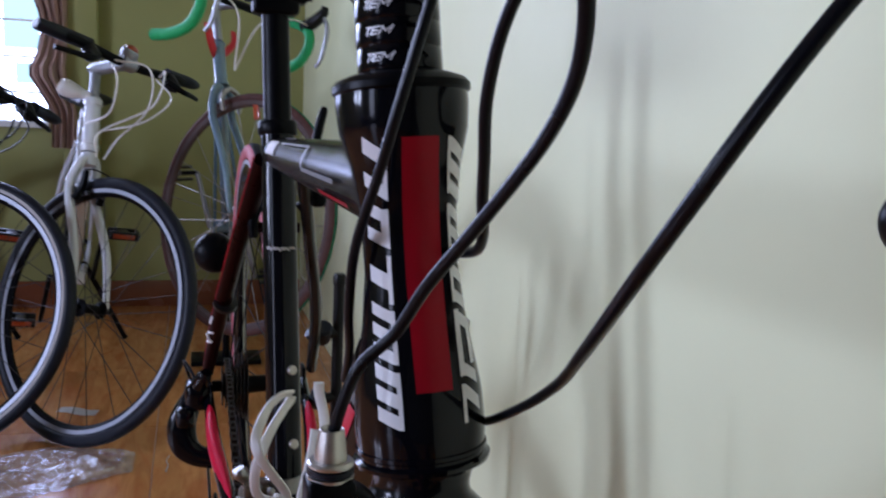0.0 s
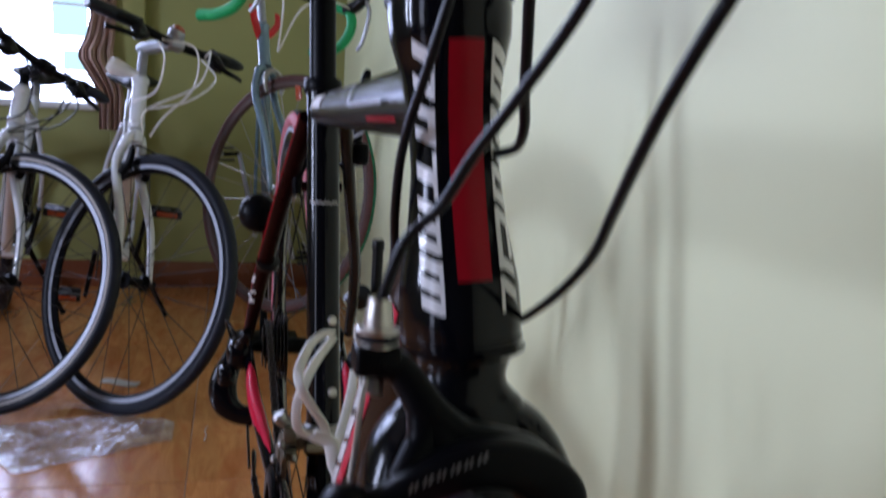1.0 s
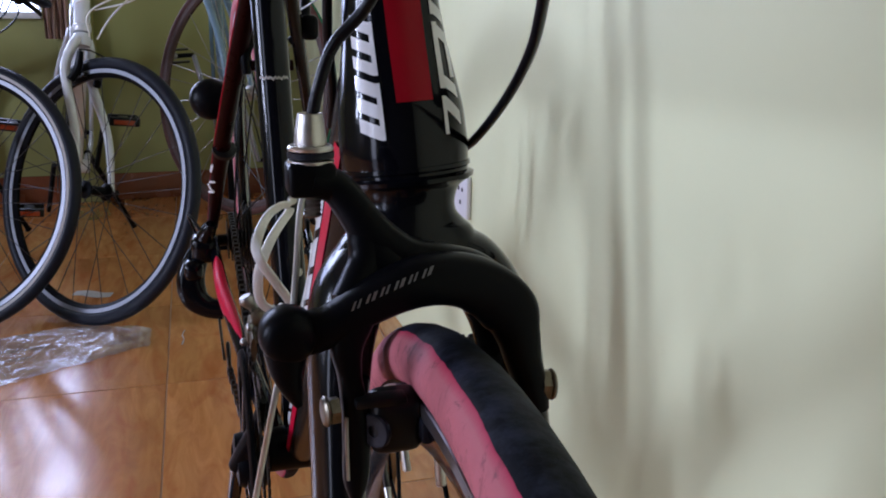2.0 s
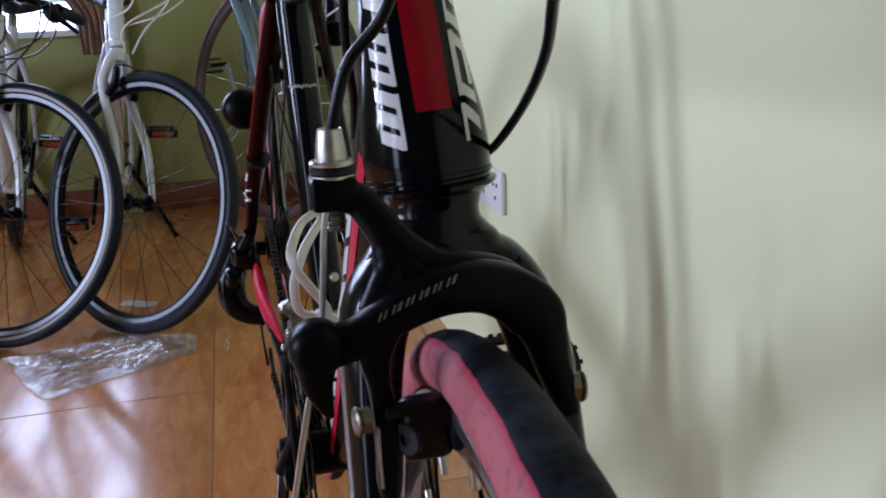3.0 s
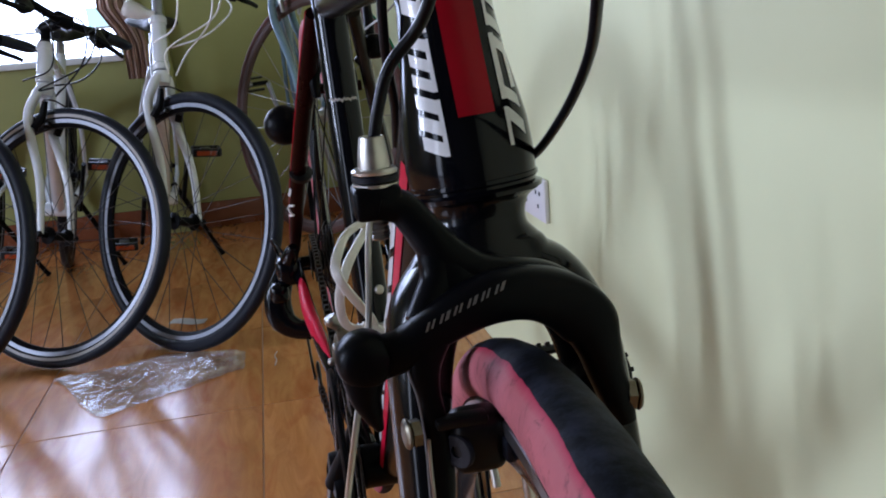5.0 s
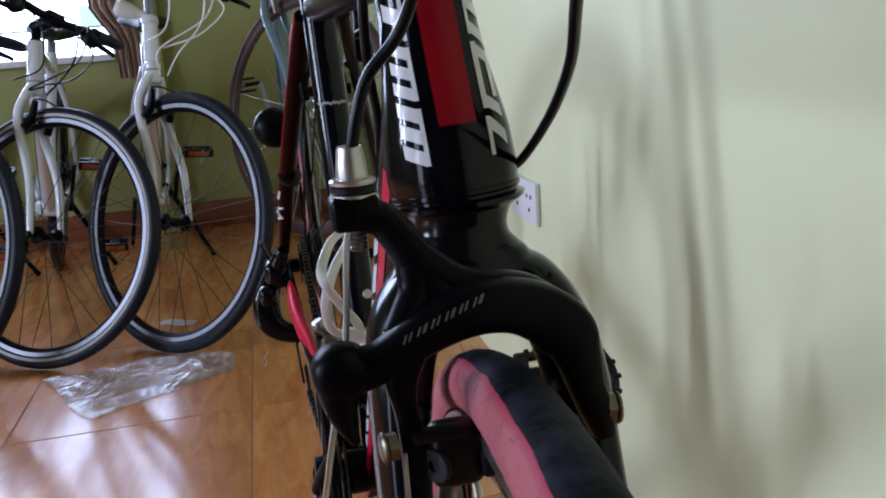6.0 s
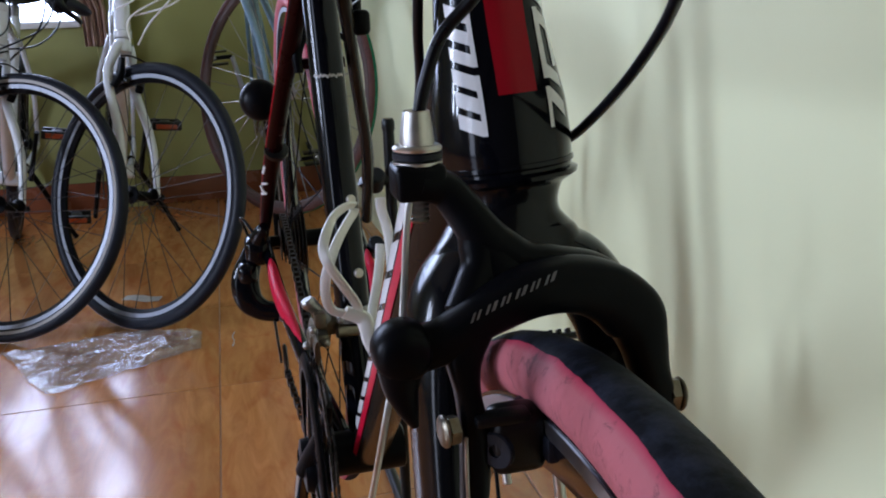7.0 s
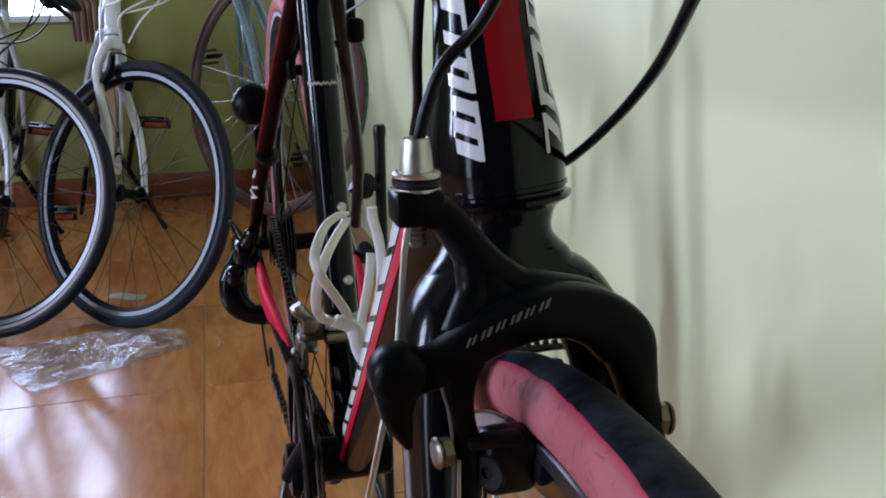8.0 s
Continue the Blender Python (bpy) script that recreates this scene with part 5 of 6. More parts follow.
# spider arms of the right crank
bpart("chain_guard", lathe([(0.030, -0.004), (0.052, -0.003), (0.056, 0.0), (0.052, 0.003), (0.030, 0.004)], 40, (BB.x - 0.052, BB.y, BB.z), (1, BB.y, BB.z)).join(lathe([(0.012, -0.012), (0.020, -0.010), (0.022, 0.0), (0.022, 0.012)], 28, (BB.x - 0.058, BB.y, BB.z), (1, BB.y, BB.z))), BLACK_SATIN, "black crank spider")
bpart("chain_guard_ring", lathe([(0.088, -0.003), (0.101, -0.0035), (0.105, -0.001), (0.105, 0.002), (0.101, 0.0035), (0.088, 0.003)], 64, (BB.x - 0.055, BB.y, BB.z), (1, BB.y, BB.z), closed=True), BLACK_SATIN, "black plastic guard ring")
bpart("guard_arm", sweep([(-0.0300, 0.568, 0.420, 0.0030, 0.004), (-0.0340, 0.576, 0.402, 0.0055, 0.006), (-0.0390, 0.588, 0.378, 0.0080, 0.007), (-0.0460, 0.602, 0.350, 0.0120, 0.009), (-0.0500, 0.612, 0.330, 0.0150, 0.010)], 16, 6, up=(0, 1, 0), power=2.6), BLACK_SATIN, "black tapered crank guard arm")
bpart("crank_boss", lathe([(0.012, -0.020), (0.022, -0.018), (0.026, -0.010), (0.026, 0.008), (0.020, 0.012)], 30, (BB.x - 0.048, BB.y - 0.006, BB.z - 0.008), (1, BB.y - 0.006, BB.z - 0.008)), BLACK_SATIN)
for k in range(5):
    an = 2 * math.pi * k / 5 + 0.3
    bpart("spider_arm", sweep([(BB.x - 0.058, BB.y, BB.z, 0.012, 0.004), (BB.x - 0.052, BB.y + 0.088 * math.sin(an), BB.z + 0.088 * math.cos(an), 0.007, 0.003)], 10, 3, up=(1, 0, 0)), BLACK_GLOSS)


def chain(path, parent):
    """Separate links along a line, plates alternately wide and narrow."""
    pts = spline(path, 24)
    g = Geo()
    step, acc = 0.0127, 0.0
    i = 0
    for p, q in zip(pts, pts[1:]):
        l = np.linalg.norm(q - p)
        while acc <= l:
            c = p + (q - p) * acc / l
            d_ = Vector(q - p).normalized()
            w = 0.0038 if i % 2 else 0.0028
            rot = Vector((0, 1, 0)).rotation_difference(d_).to_matrix().to_4x4()
            for s in (-1, 1):
                g.join(block((0, 0, 0), (0.0011, 0.0125, 0.0075), 0, Matrix.Translation(Vector(c)) @ rot @ Matrix.Translation((s * w, 0, 0))))
            g.join(block((0, 0, 0), (0.006, 0.005, 0.005), 0, Matrix.Translation(Vector(c)) @ rot @ Matrix.Translation((0, 0.006, 0))))
            i += 1
            acc += step
        acc -= l
    return bpart("chain", g, DARK_STEEL, "dark oily chain", parent)


chain([(BB.x - 0.046, BB.y, BB.z + 0.102), (BB.x - 0.046, BB.y + 0.15, BB.z + 0.125), (REAR.x - 0.040, REAR.y - 0.1, REAR.z + 0.030), (REAR.x - 0.040, REAR.y, REAR.z + 0.036)], BIKE)
chain([(BB.x - 0.046, BB.y, BB.z - 0.102), (BB.x - 0.046, BB.y + 0.12, BB.z - 0.075), (dr.x + 0.018, dr.y - 0.12, dr.z - 0.135), (dr.x + 0.016, dr.y - 0.066, dr.z - 0.139)], BIKE)
# front derailleur with its chromed arm
fdp = Vector(on(-0.030, 0.640, 0.470))
fder = bpart("front_derailleur", sweep([(fdp.x - 0.012, fdp.y - 0.03, fdp.z - 0.016, 0.003, 0.014), (fdp.x - 0.012, fdp.y + 0.01, fdp.z - 0.010, 0.003, 0.016), (fdp.x - 0.012, fdp.y + 0.05, fdp.z - 0.030, 0.003, 0.012)], 12, 5, up=(0, 0, 1)).join(
    block(fdp + Vector((0.004, 0.01, 0.0)), (0.022, 0.022, 0.022), 0.004), block(fdp + Vector((-0.008, 0.0, -0.010)), (0.020, 0.030, 0.014), 0.004),
    block(fdp + Vector((-0.006, -0.012, 0.012)), (0.012, 0.014, 0.016), 0.003), tube(fdp + Vector((0.010, -0.010, -0.004)), fdp + Vector((0.034, -0.006, -0.006)), 0.006)), TARNISH, "dull silver front derailleur")
for q in ((-0.014, -0.018, 0.004), (-0.002, -0.016, -0.012), (0.014, -0.010, 0.008), (-0.020, -0.006, -0.016)):
    bpart("bolt", ball(fdp + Vector(q), 0.0042, 12), STEEL, "", fder)
bpart("clamp_band", lathe([(0.0180, -0.008), (0.0195, -0.007), (0.0195, 0.007), (0.0180, 0.008)], 24, ST0.lerp(ST1, 0.27), ST1), STEEL, "", fder)
bpart("arm", sweep([(fdp.x + 0.002, fdp.y, fdp.z + 0.006, 0.006), (fdp.x - 0.010, fdp.y - 0.004, fdp.z + 0.022, 0.0065), (fdp.x - 0.015, fdp.y - 0.006, fdp.z + 0.028, 0.0078), (fdp.x - 0.017, fdp.y - 0.006, fdp.z + 0.032, 0.006)], 14, 5), STEEL, "dull steel arm", fder)
# rear brake
rb = Vector(on(0, 0.770, 0.735))
bpart("rear_brake", sweep([(rb.x + 0.020, rb.y, rb.z - 0.030, 0.005, 0.006), (rb.x + 0.020, rb.y, rb.z - 0.008, 0.006, 0.007), (rb.x + 0.010, rb.y, rb.z + 0.010, 0.007, 0.007), (rb.x - 0.010, rb.y, rb.z + 0.010, 0.007, 0.007), (rb.x - 0.020, rb.y, rb.z - 0.008, 0.006, 0.006), (rb.x - 0.020, rb.y, rb.z - 0.030, 0.005, 0.006)], 14, 5, up=(0, 1, 0)), BLACK_SATIN, "black rear brake arch")
rear_arm = bpart("rear_brake_arm", block((0.0475, 0.755, 0.754), (0.019, 0.020, 0.026), 0.006, seg=3).join(
    sweep([(0.030, 0.765, 0.738, 0.006, 0.005), (0.040, 0.758, 0.750, 0.007, 0.006), (0.046, 0.768, 0.776, 0.0055, 0.005), (0.0475, 0.785, 0.800, 0.0050, 0.005), (0.0520, 0.790, 0.824, 0.0052, 0.005), (0.0565, 0.790, 0.842, 0.0046, 0.0045), (0.0575, 0.790, 0.847, 0.0025, 0.003)], 14, 5)), BLACK_SATIN, "black rear brake arm beside the seat tube")
bpart("brake_wire", sweep([(0.0400, 0.758, 0.772, 0.0011), (0.0600, 0.742, 0.786, 0.0011), (0.0720, 0.725, 0.800, 0.0011), (0.0560, 0.640, 0.815, 0.0011), (0.0240, 0.560, 0.812, 0.0011)], 8, 6), STEEL, "thin steel brake wire", rear_arm)

# display stand beside the back wheel: two hooks carry the stays, so that the wheel hangs clear of the floor
stand = thing("bicycle_stand", (0.112, 0.978, 0), "black tubular stand hooked under the stays of the back wheel", "bicycle stand")
part("post", tube((0, 0, 0.016), (0, 0, 0.612), 0.0078), BLACK_PLASTIC, stand)
part("post_cap", lathe([(0.0080, 0.606), (0.0088, 0.608), (0.0088, 0.618), (0.0070, 0.622)], 20, (0, 0, 0), (0, 0, 1)), BLACK_PLASTIC, stand)
for z, reach, r in ((0.540, -0.030, 0.013), (0.446, -0.036, 0.011)):
    hook = part("hook", sweep([(0, 0, z, 0.0075), (reach * 0.6, -0.002, z - 0.002, 0.008), (reach, -0.004, z - 0.006, 0.0085), (reach - 0.012, -0.006, z + 0.002, 0.0075)], 14, 5), BLACK_PLASTIC, stand)
    part("rubber_sleeve", lathe([(r * 0.8, -0.016), (r, -0.013), (r, 0.013), (r * 0.8, 0.016)], 18, (reach * 0.75, -0.004, z), (reach * 0.75, -1, z + 1)), RUBBER, hook)
part("foot", sweep([(0, -0.16, 0.009, 0.009), (0, 0, 0.012, 0.009), (0, 0.16, 0.009, 0.009)], 12, 4), BLACK_PLASTIC, stand)
part("foot", sweep([(0.01, 0, 0.009, 0.009), (-0.12, 0, 0.009, 0.009), (-0.22, 0, 0.009, 0.009)], 12, 4), BLACK_PLASTIC, stand)


# ---------------------------------------------------------------- city bicycles on their kickstands
def city_bicycle(label, hub_xy, steer=45.0, lean=8.0, yaw=8.0, stem_mat=WHITE_PAINT, light=False, cable_mat=CABLE, wall=None, reach=0.055, span=0.29, head=0.157, rise=0.0, quill=0.040, slide=0.0, tilt=0.0):
    R = 0.331
    u = Vector((0, 0.326, 0.946)).normalized()
    foot = Vector((0, 0.0426, R - 0.0147))
    st = Matrix.Translation(foot) @ Matrix.Rotation(radians(steer), 4, u) @ Matrix.Translation(-foot)
    place = Matrix.Rotation(radians(yaw), 4, 'Z') @ Matrix.Rotation(radians(lean), 4, 'Y')
    hub = place @ (st @ Vector((0, 0, R)))
    bk = thing("city_bicycle", (hub_xy[0] - hub.x, hub_xy[1] - hub.y, 0.0), label, "bicycle", "bicycles parked side by side")
    bk.rotation_mode = 'XYZ'
    bk.rotation_euler = place.to_euler()
    wheel("front_wheel", bk, st @ Matrix.Translation((0, 0, R)), R, 0.0165, RUBBER, BLACK_SATIN, 28, 0.05, 0.022, 0.0115, "black tyre", n=96, brake_band=BRAKE_TRACK, band=0.0050, spoke_mat=DARK_STEEL, hub_mat=BLACK_SATIN, sidewalls=wall)
    wheel("rear_wheel", bk, Matrix.Translation((0, 1.02, R)), R, 0.0165, RUBBER, BLACK_SATIN, 28, 0.06, 0.022, 0.0115, "black tyre", n=80, brake_band=BRAKE_TRACK, band=0.0050, spoke_mat=DARK_STEEL, hub_mat=BLACK_SATIN)

    def sp(name, g, mat, lab="", parent=None):
        return part(name, g.moved(st), mat, parent or bk, lab)
    c0 = foot + u * 0.376
    fork = None
    for sx in (-1, 1):
        p = [c0 + Vector((sx * 0.014, 0, 0.012)), c0 + Vector((sx * 0.028, -0.002, -0.016)), c0 + Vector((sx * 0.039, -0.012, -0.08)), Vector((sx * 0.050, 0.058, R + 0.13)), Vector((sx * 0.053, 0.004, R))]
        sp("fork_leg", sweep([(*p[0], 0.0125), (*p[1], 0.0128), (*p[2], 0.0120), (*p[3], 0.0105), (*p[4], 0.008)], 14, 6), WHITE_PAINT)
        sp("brake_arm", sweep([(c0.x + sx * 0.040, c0.y - 0.038, c0.z - 0.095, 0.010), (c0.x + sx * 0.034, c0.y - 0.046, c0.z - 0.060, 0.010), (c0.x + sx * 0.038, c0.y - 0.046, c0.z - 0.020, 0.0075)], 10, 4), BLACK_SATIN, "black brake arm")
        sp("brake_pad", block((sx * 0.022, c0.y - 0.035, c0.z - 0.072), (0.014, 0.06, 0.012), 0.003), BLACK_PLASTIC)
        sp("axle_nut", bolt((sx * 0.058, 0.002, R), (sx, 0, 0), 0.009, 0.012, True), BLACK_SATIN)
    sp("brake_noodle", sweep([(c0.x - 0.040, c0.y - 0.042, c0.z - 0.018, 0.0022), (c0.x - 0.01, c0.y - 0.046, c0.z - 0.012, 0.0022), (c0.x + 0.040, c0.y - 0.042, c0.z - 0.018, 0.0022)], 8, 5), BLACK_PLASTIC)
    crown = c0 + u * 0.012
    sp("crown", lathe([(0.019, -0.02), (0.022, -0.012), (0.021, 0.004), (0.019, 0.012)], 20, crown, crown + u), WHITE_PAINT)
    h0, h1 = c0 + u * 0.028, c0 + u * (0.028 + head)
    part("head_tube", lathe([(0.0205, 0), (0.0225, 0.003), (0.0225, 0.016), (0.0195, 0.02), (0.0195, head - 0.020), (0.0225, head - 0.016), (0.0225, head - 0.003), (0.0205, head)], 24, h0, h1), WHITE_PAINT, bk)
    q1 = h1 + u * quill
    fwd = Vector((0, -0.946, 0.326))
    sp("steerer", lathe([(0.016, 0), (0.0165, 0.005), (0.0125, 0.010), (0.0125, quill + 0.005)], 20, h1, q1), stem_mat)
    b0 = q1 + fwd * reach + u * (0.010 + 0.09 * reach + rise)
    sp("stem", sweep([(*(q1 - fwd * 0.012), 0.013, 0.015), (*(q1 + u * 0.004), 0.015, 0.017), (*b0, 0.014, 0.018)], 16, 4, up=(0, 0, 1)).join(lathe([(0.018, -0.022), (0.0195, -0.02), (0.0195, 0.02), (0.018, 0.022)], 20, b0, b0 + Vector((1, 0, 0)))), stem_mat)
    def on_bar(x, y=0.0, z=0.0):
        """A point beside the handlebar, which sits a little askew in its clamp."""
        return (x + slide, b0.y + y, b0.z + z + tilt * x)
    barp = [(-span, 0.045, 0.018), (-0.16, 0.012, 0.012), (-0.05, 0, 0), (0.05, 0, 0), (0.16, 0.012, 0.012), (span, 0.045, 0.018)]
    sp("handlebar", sweep([(*on_bar(*p), 0.0115) for p in barp], 12, 6), BLACK_SATIN, "black flat handlebar")
    for sx in (-1, 1):
        e0 = Vector(on_bar(sx * (span - 0.125), 0.014, 0.0125))
        e1 = Vector(on_bar(sx * (span + 0.005), 0.046, 0.018))
        sp("grip", sweep([(*e0, 0.0175, 0.0175), (*e0.lerp(e1, 0.05), 0.0165, 0.0165), (*e0.lerp(e1, 0.45), 0.0180, 0.0170), (*e0.lerp(e1, 0.75), 0.0260, 0.0165), (*(e0.lerp(e1, 0.95) + Vector((0, 0.006, 0))), 0.0300, 0.0150), (*(e1 + Vector((0, 0.007, 0))), 0.024, 0.011)], 18, 4, up=(0, 0, 1)), RUBBER, "black rubber grip with a flat palm rest")
        sp("shifter", sweep([(*on_bar(sx * 0.13, 0.012, 0.006), 0.018), (*on_bar(sx * 0.135, -0.006, -0.010), 0.020), (*on_bar(sx * 0.150, -0.02, -0.018), 0.012)], 12, 4), BLACK_PLASTIC)
        sp("brake_lever", sweep([(*on_bar(sx * 0.115, -0.01, -0.006), 0.010, 0.008), (*on_bar(sx * 0.15, -0.035, -0.020), 0.008, 0.006), (*on_bar(sx * 0.195, -0.025, -0.022), 0.007, 0.005), (*on_bar(sx * 0.235, -0.008, -0.024), 0.006, 0.005)], 12, 5), BLACK_SATIN, "black brake lever")
        q = Vector(on_bar(sx * 0.075, -0.02, -0.004))
        sp("cable", sweep([(*q, 0.0024), (q.x - sx * 0.05, q.y - 0.07, q.z + 0.005, 0.0024), (slide + sx * 0.005, q.y - 0.085, q.z - 0.09, 0.0024), (-sx * 0.03, b0.y - 0.02, b0.z - 0.19, 0.0024), (-sx * 0.012, c0.y - 0.035, c0.z + 0.02, 0.0024)], 8, 8), cable_mat)
        sp("cable", sweep([(q.x, q.y + 0.01, q.z - 0.008, 0.0023), (q.x + sx * 0.015, q.y - 0.05, q.z - 0.05, 0.0023), (sx * 0.055, q.y - 0.040, q.z - 0.13, 0.0023), (sx * 0.03, b0.y + 0.04, b0.z - 0.18, 0.0023)], 8, 8), cable_mat)
    if light:
        sp("lamp", sweep([(-0.010, h1.y, h1.z + 0.004, 0.010), (-0.022, h1.y + 0.014, h1.z + 0.004, 0.012), (-0.038, h1.y + 0.030, h1.z + 0.004, 0.020), (-0.058, h1.y + 0.048, h1.z + 0.006, 0.023), (-0.068, h1.y + 0.056, h1.z + 0.008, 0.015)], 16, 5), WHITE_PLASTIC, "white rounded front lamp")
        bc = Vector(on_bar(-0.022, 0.004, 0.012))
        bell = sp("bell", lathe([(0.010, 0), (0.020, 0.004), (0.0225, 0.012), (0.0215, 0.022), (0.017, 0.027)], 20, bc, bc + Vector((0.05, -0.25, 1))), ALLOY_RIM, "small round bell with a pale body and orange cap")
        cap = bc + Vector((0.05, -0.25, 1)).normalized() * 0.026
        sp("bell_cap", lathe([(0.0175, 0), (0.0165, 0.005), (0.011, 0.010), (0.003, 0.012)], 20, cap, cap + Vector((0.05, -0.25, 1))), ORANGE, "orange cap", bell)
    # frame
    bb = Vector((0, 0.60, 0.285))
    seat = Vector((0, 0.745, 0.76))
    part("down_tube", sweep([(*(h0 + u * 0.02), 0.021), (*bb, 0.019)], 18, 4), WHITE_PAINT, bk)
    part("top_tube", sweep([(*(h1 - u * 0.02), 0.0175), (*(seat - Vector((0, 0.01, 0.06))), 0.0155)], 18, 4), WHITE_PAINT, bk)
    part("seat_tube", sweep([(*bb, 0.0175), (*seat, 0.0165)], 18, 4), WHITE_PAINT, bk)
    part("seat_post", tube(seat, seat + Vector((0, 0.012, 0.035)), 0.0135), STEEL, bk)
    s_ = seat + Vector((0, 0.014, 0.030))
    part("saddle", sweep([(0, s_.y - 0.16, s_.z + 0.03, 0.012, 0.010), (0, s_.y - 0.13, s_.z + 0.035, 0.022, 0.018), (0, s_.y - 0.03, s_.z + 0.03, 0.035, 0.022), (0, s_.y + 0.06, s_.z + 0.04, 0.08, 0.024), (0, s_.y + 0.11, s_.z + 0.045, 0.075, 0.018), (0, s_.y + 0.12, s_.z + 0.045, 0.03, 0.008)], 18, 5, up=(0, 0, 1)), SADDLE, bk, "dark brown saddle")
    for sx in (-1, 1):
        part("seat_stay", sweep([(sx * 0.014, seat.y, seat.z - 0.07, 0.008), (sx * 0.05, seat.y + 0.10, seat.z - 0.22, 0.008), (sx * 0.062, 1.02, R, 0.007)], 10, 5), WHITE_PAINT, bk)
        part("chain_stay", sweep([(sx * 0.025, bb.y, bb.z, 0.011), (sx * 0.05, 0.8, bb.z + 0.03, 0.010), (sx * 0.062, 1.02, R, 0.008)], 10, 5), WHITE_PAINT, bk)
        up_ = 1 if sx > 0 else -1
        e = bb + Vector((sx * 0.075, -0.06 * up_, 0.155 * up_))
        part("crank_arm", sweep([(bb.x + sx * 0.06, bb.y, bb.z, 0.012, 0.008), (*e, 0.011, 0.007)], 10, 3, up=(1, 0, 0)), BLACK_SATIN, bk)
        pc = e + Vector((sx * 0.055, 0, 0))
        pe = part("pedal", block(pc + Vector((0, 0.038, 0)), (0.085, 0.016, 0.026), 0.004).join(block(pc - Vector((0, 0.038, 0)), (0.085, 0.016, 0.026), 0.004), block(pc, (0.03, 0.08, 0.02), 0.004), block(pc + Vector((sx * 0.04, 0, 0)), (0.01, 0.08, 0.024), 0.003)), BLACK_PLASTIC, bk, "black pedal")
        part("reflector", block(pc - Vector((0, 0.047, 0.001)), (0.06, 0.004, 0.014), 0.001), ORANGE, pe, "orange reflector")
    part("chainring", lathe([(0.070, -0.0015), (0.085, -0.0012), (0.085, 0.0012), (0.070, 0.0015)], 48, (-0.05, bb.y, bb.z), (1, bb.y, bb.z), closed=True), DARK_STEEL, bk)
    part("bottom_bracket", lathe([(0.02, -0.04), (0.022, -0.036), (0.022, 0.036), (0.02, 0.04)], 20, bb, bb + Vector((1, 0, 0))), WHITE_PAINT, bk)
    # kickstand on its left side down to the ground of the leaning bicycle
    inv = place.inverted()
    kt = Vector((0.20, 0.87, 0))
    w = place @ kt
    low = inv @ Vector((w.x, w.y, 0.010))
    part("kickstand", sweep([(0.035, 0.70, 0.31, 0.010), (0.05, 0.72, 0.29, 0.009), (*(Vector((0.05, 0.72, 0.29)).lerp(low, 0.9)), 0.008), (*low, 0.011)], 10, 3), BLACK_SATIN, bk, "black kickstand")
    return bk


city_bicycle("white city bicycle with white cables and lamp on its kickstand", (-0.321, 2.030), head=0.142, quill=0.078, steer=39.0, cable_mat=WHITE_PLASTIC, light=True, stem_mat=ALLOY_RIM, lean=6.0, reach=0.108, span=0.252, rise=-0.018, slide=0.020, tilt=0.06)
city_bicycle("white city bicycle with black stem and striped front tyre", (-0.637, 2.074), steer=52.4, lean=9.7, stem_mat=BLACK_SATIN, wall=GREY_RUBBER, head=0.105)
city_bicycle("white city bicycle with black stem on its kickstand", (-0.905, 2.050), stem_mat=BLACK_SATIN, head=0.105)


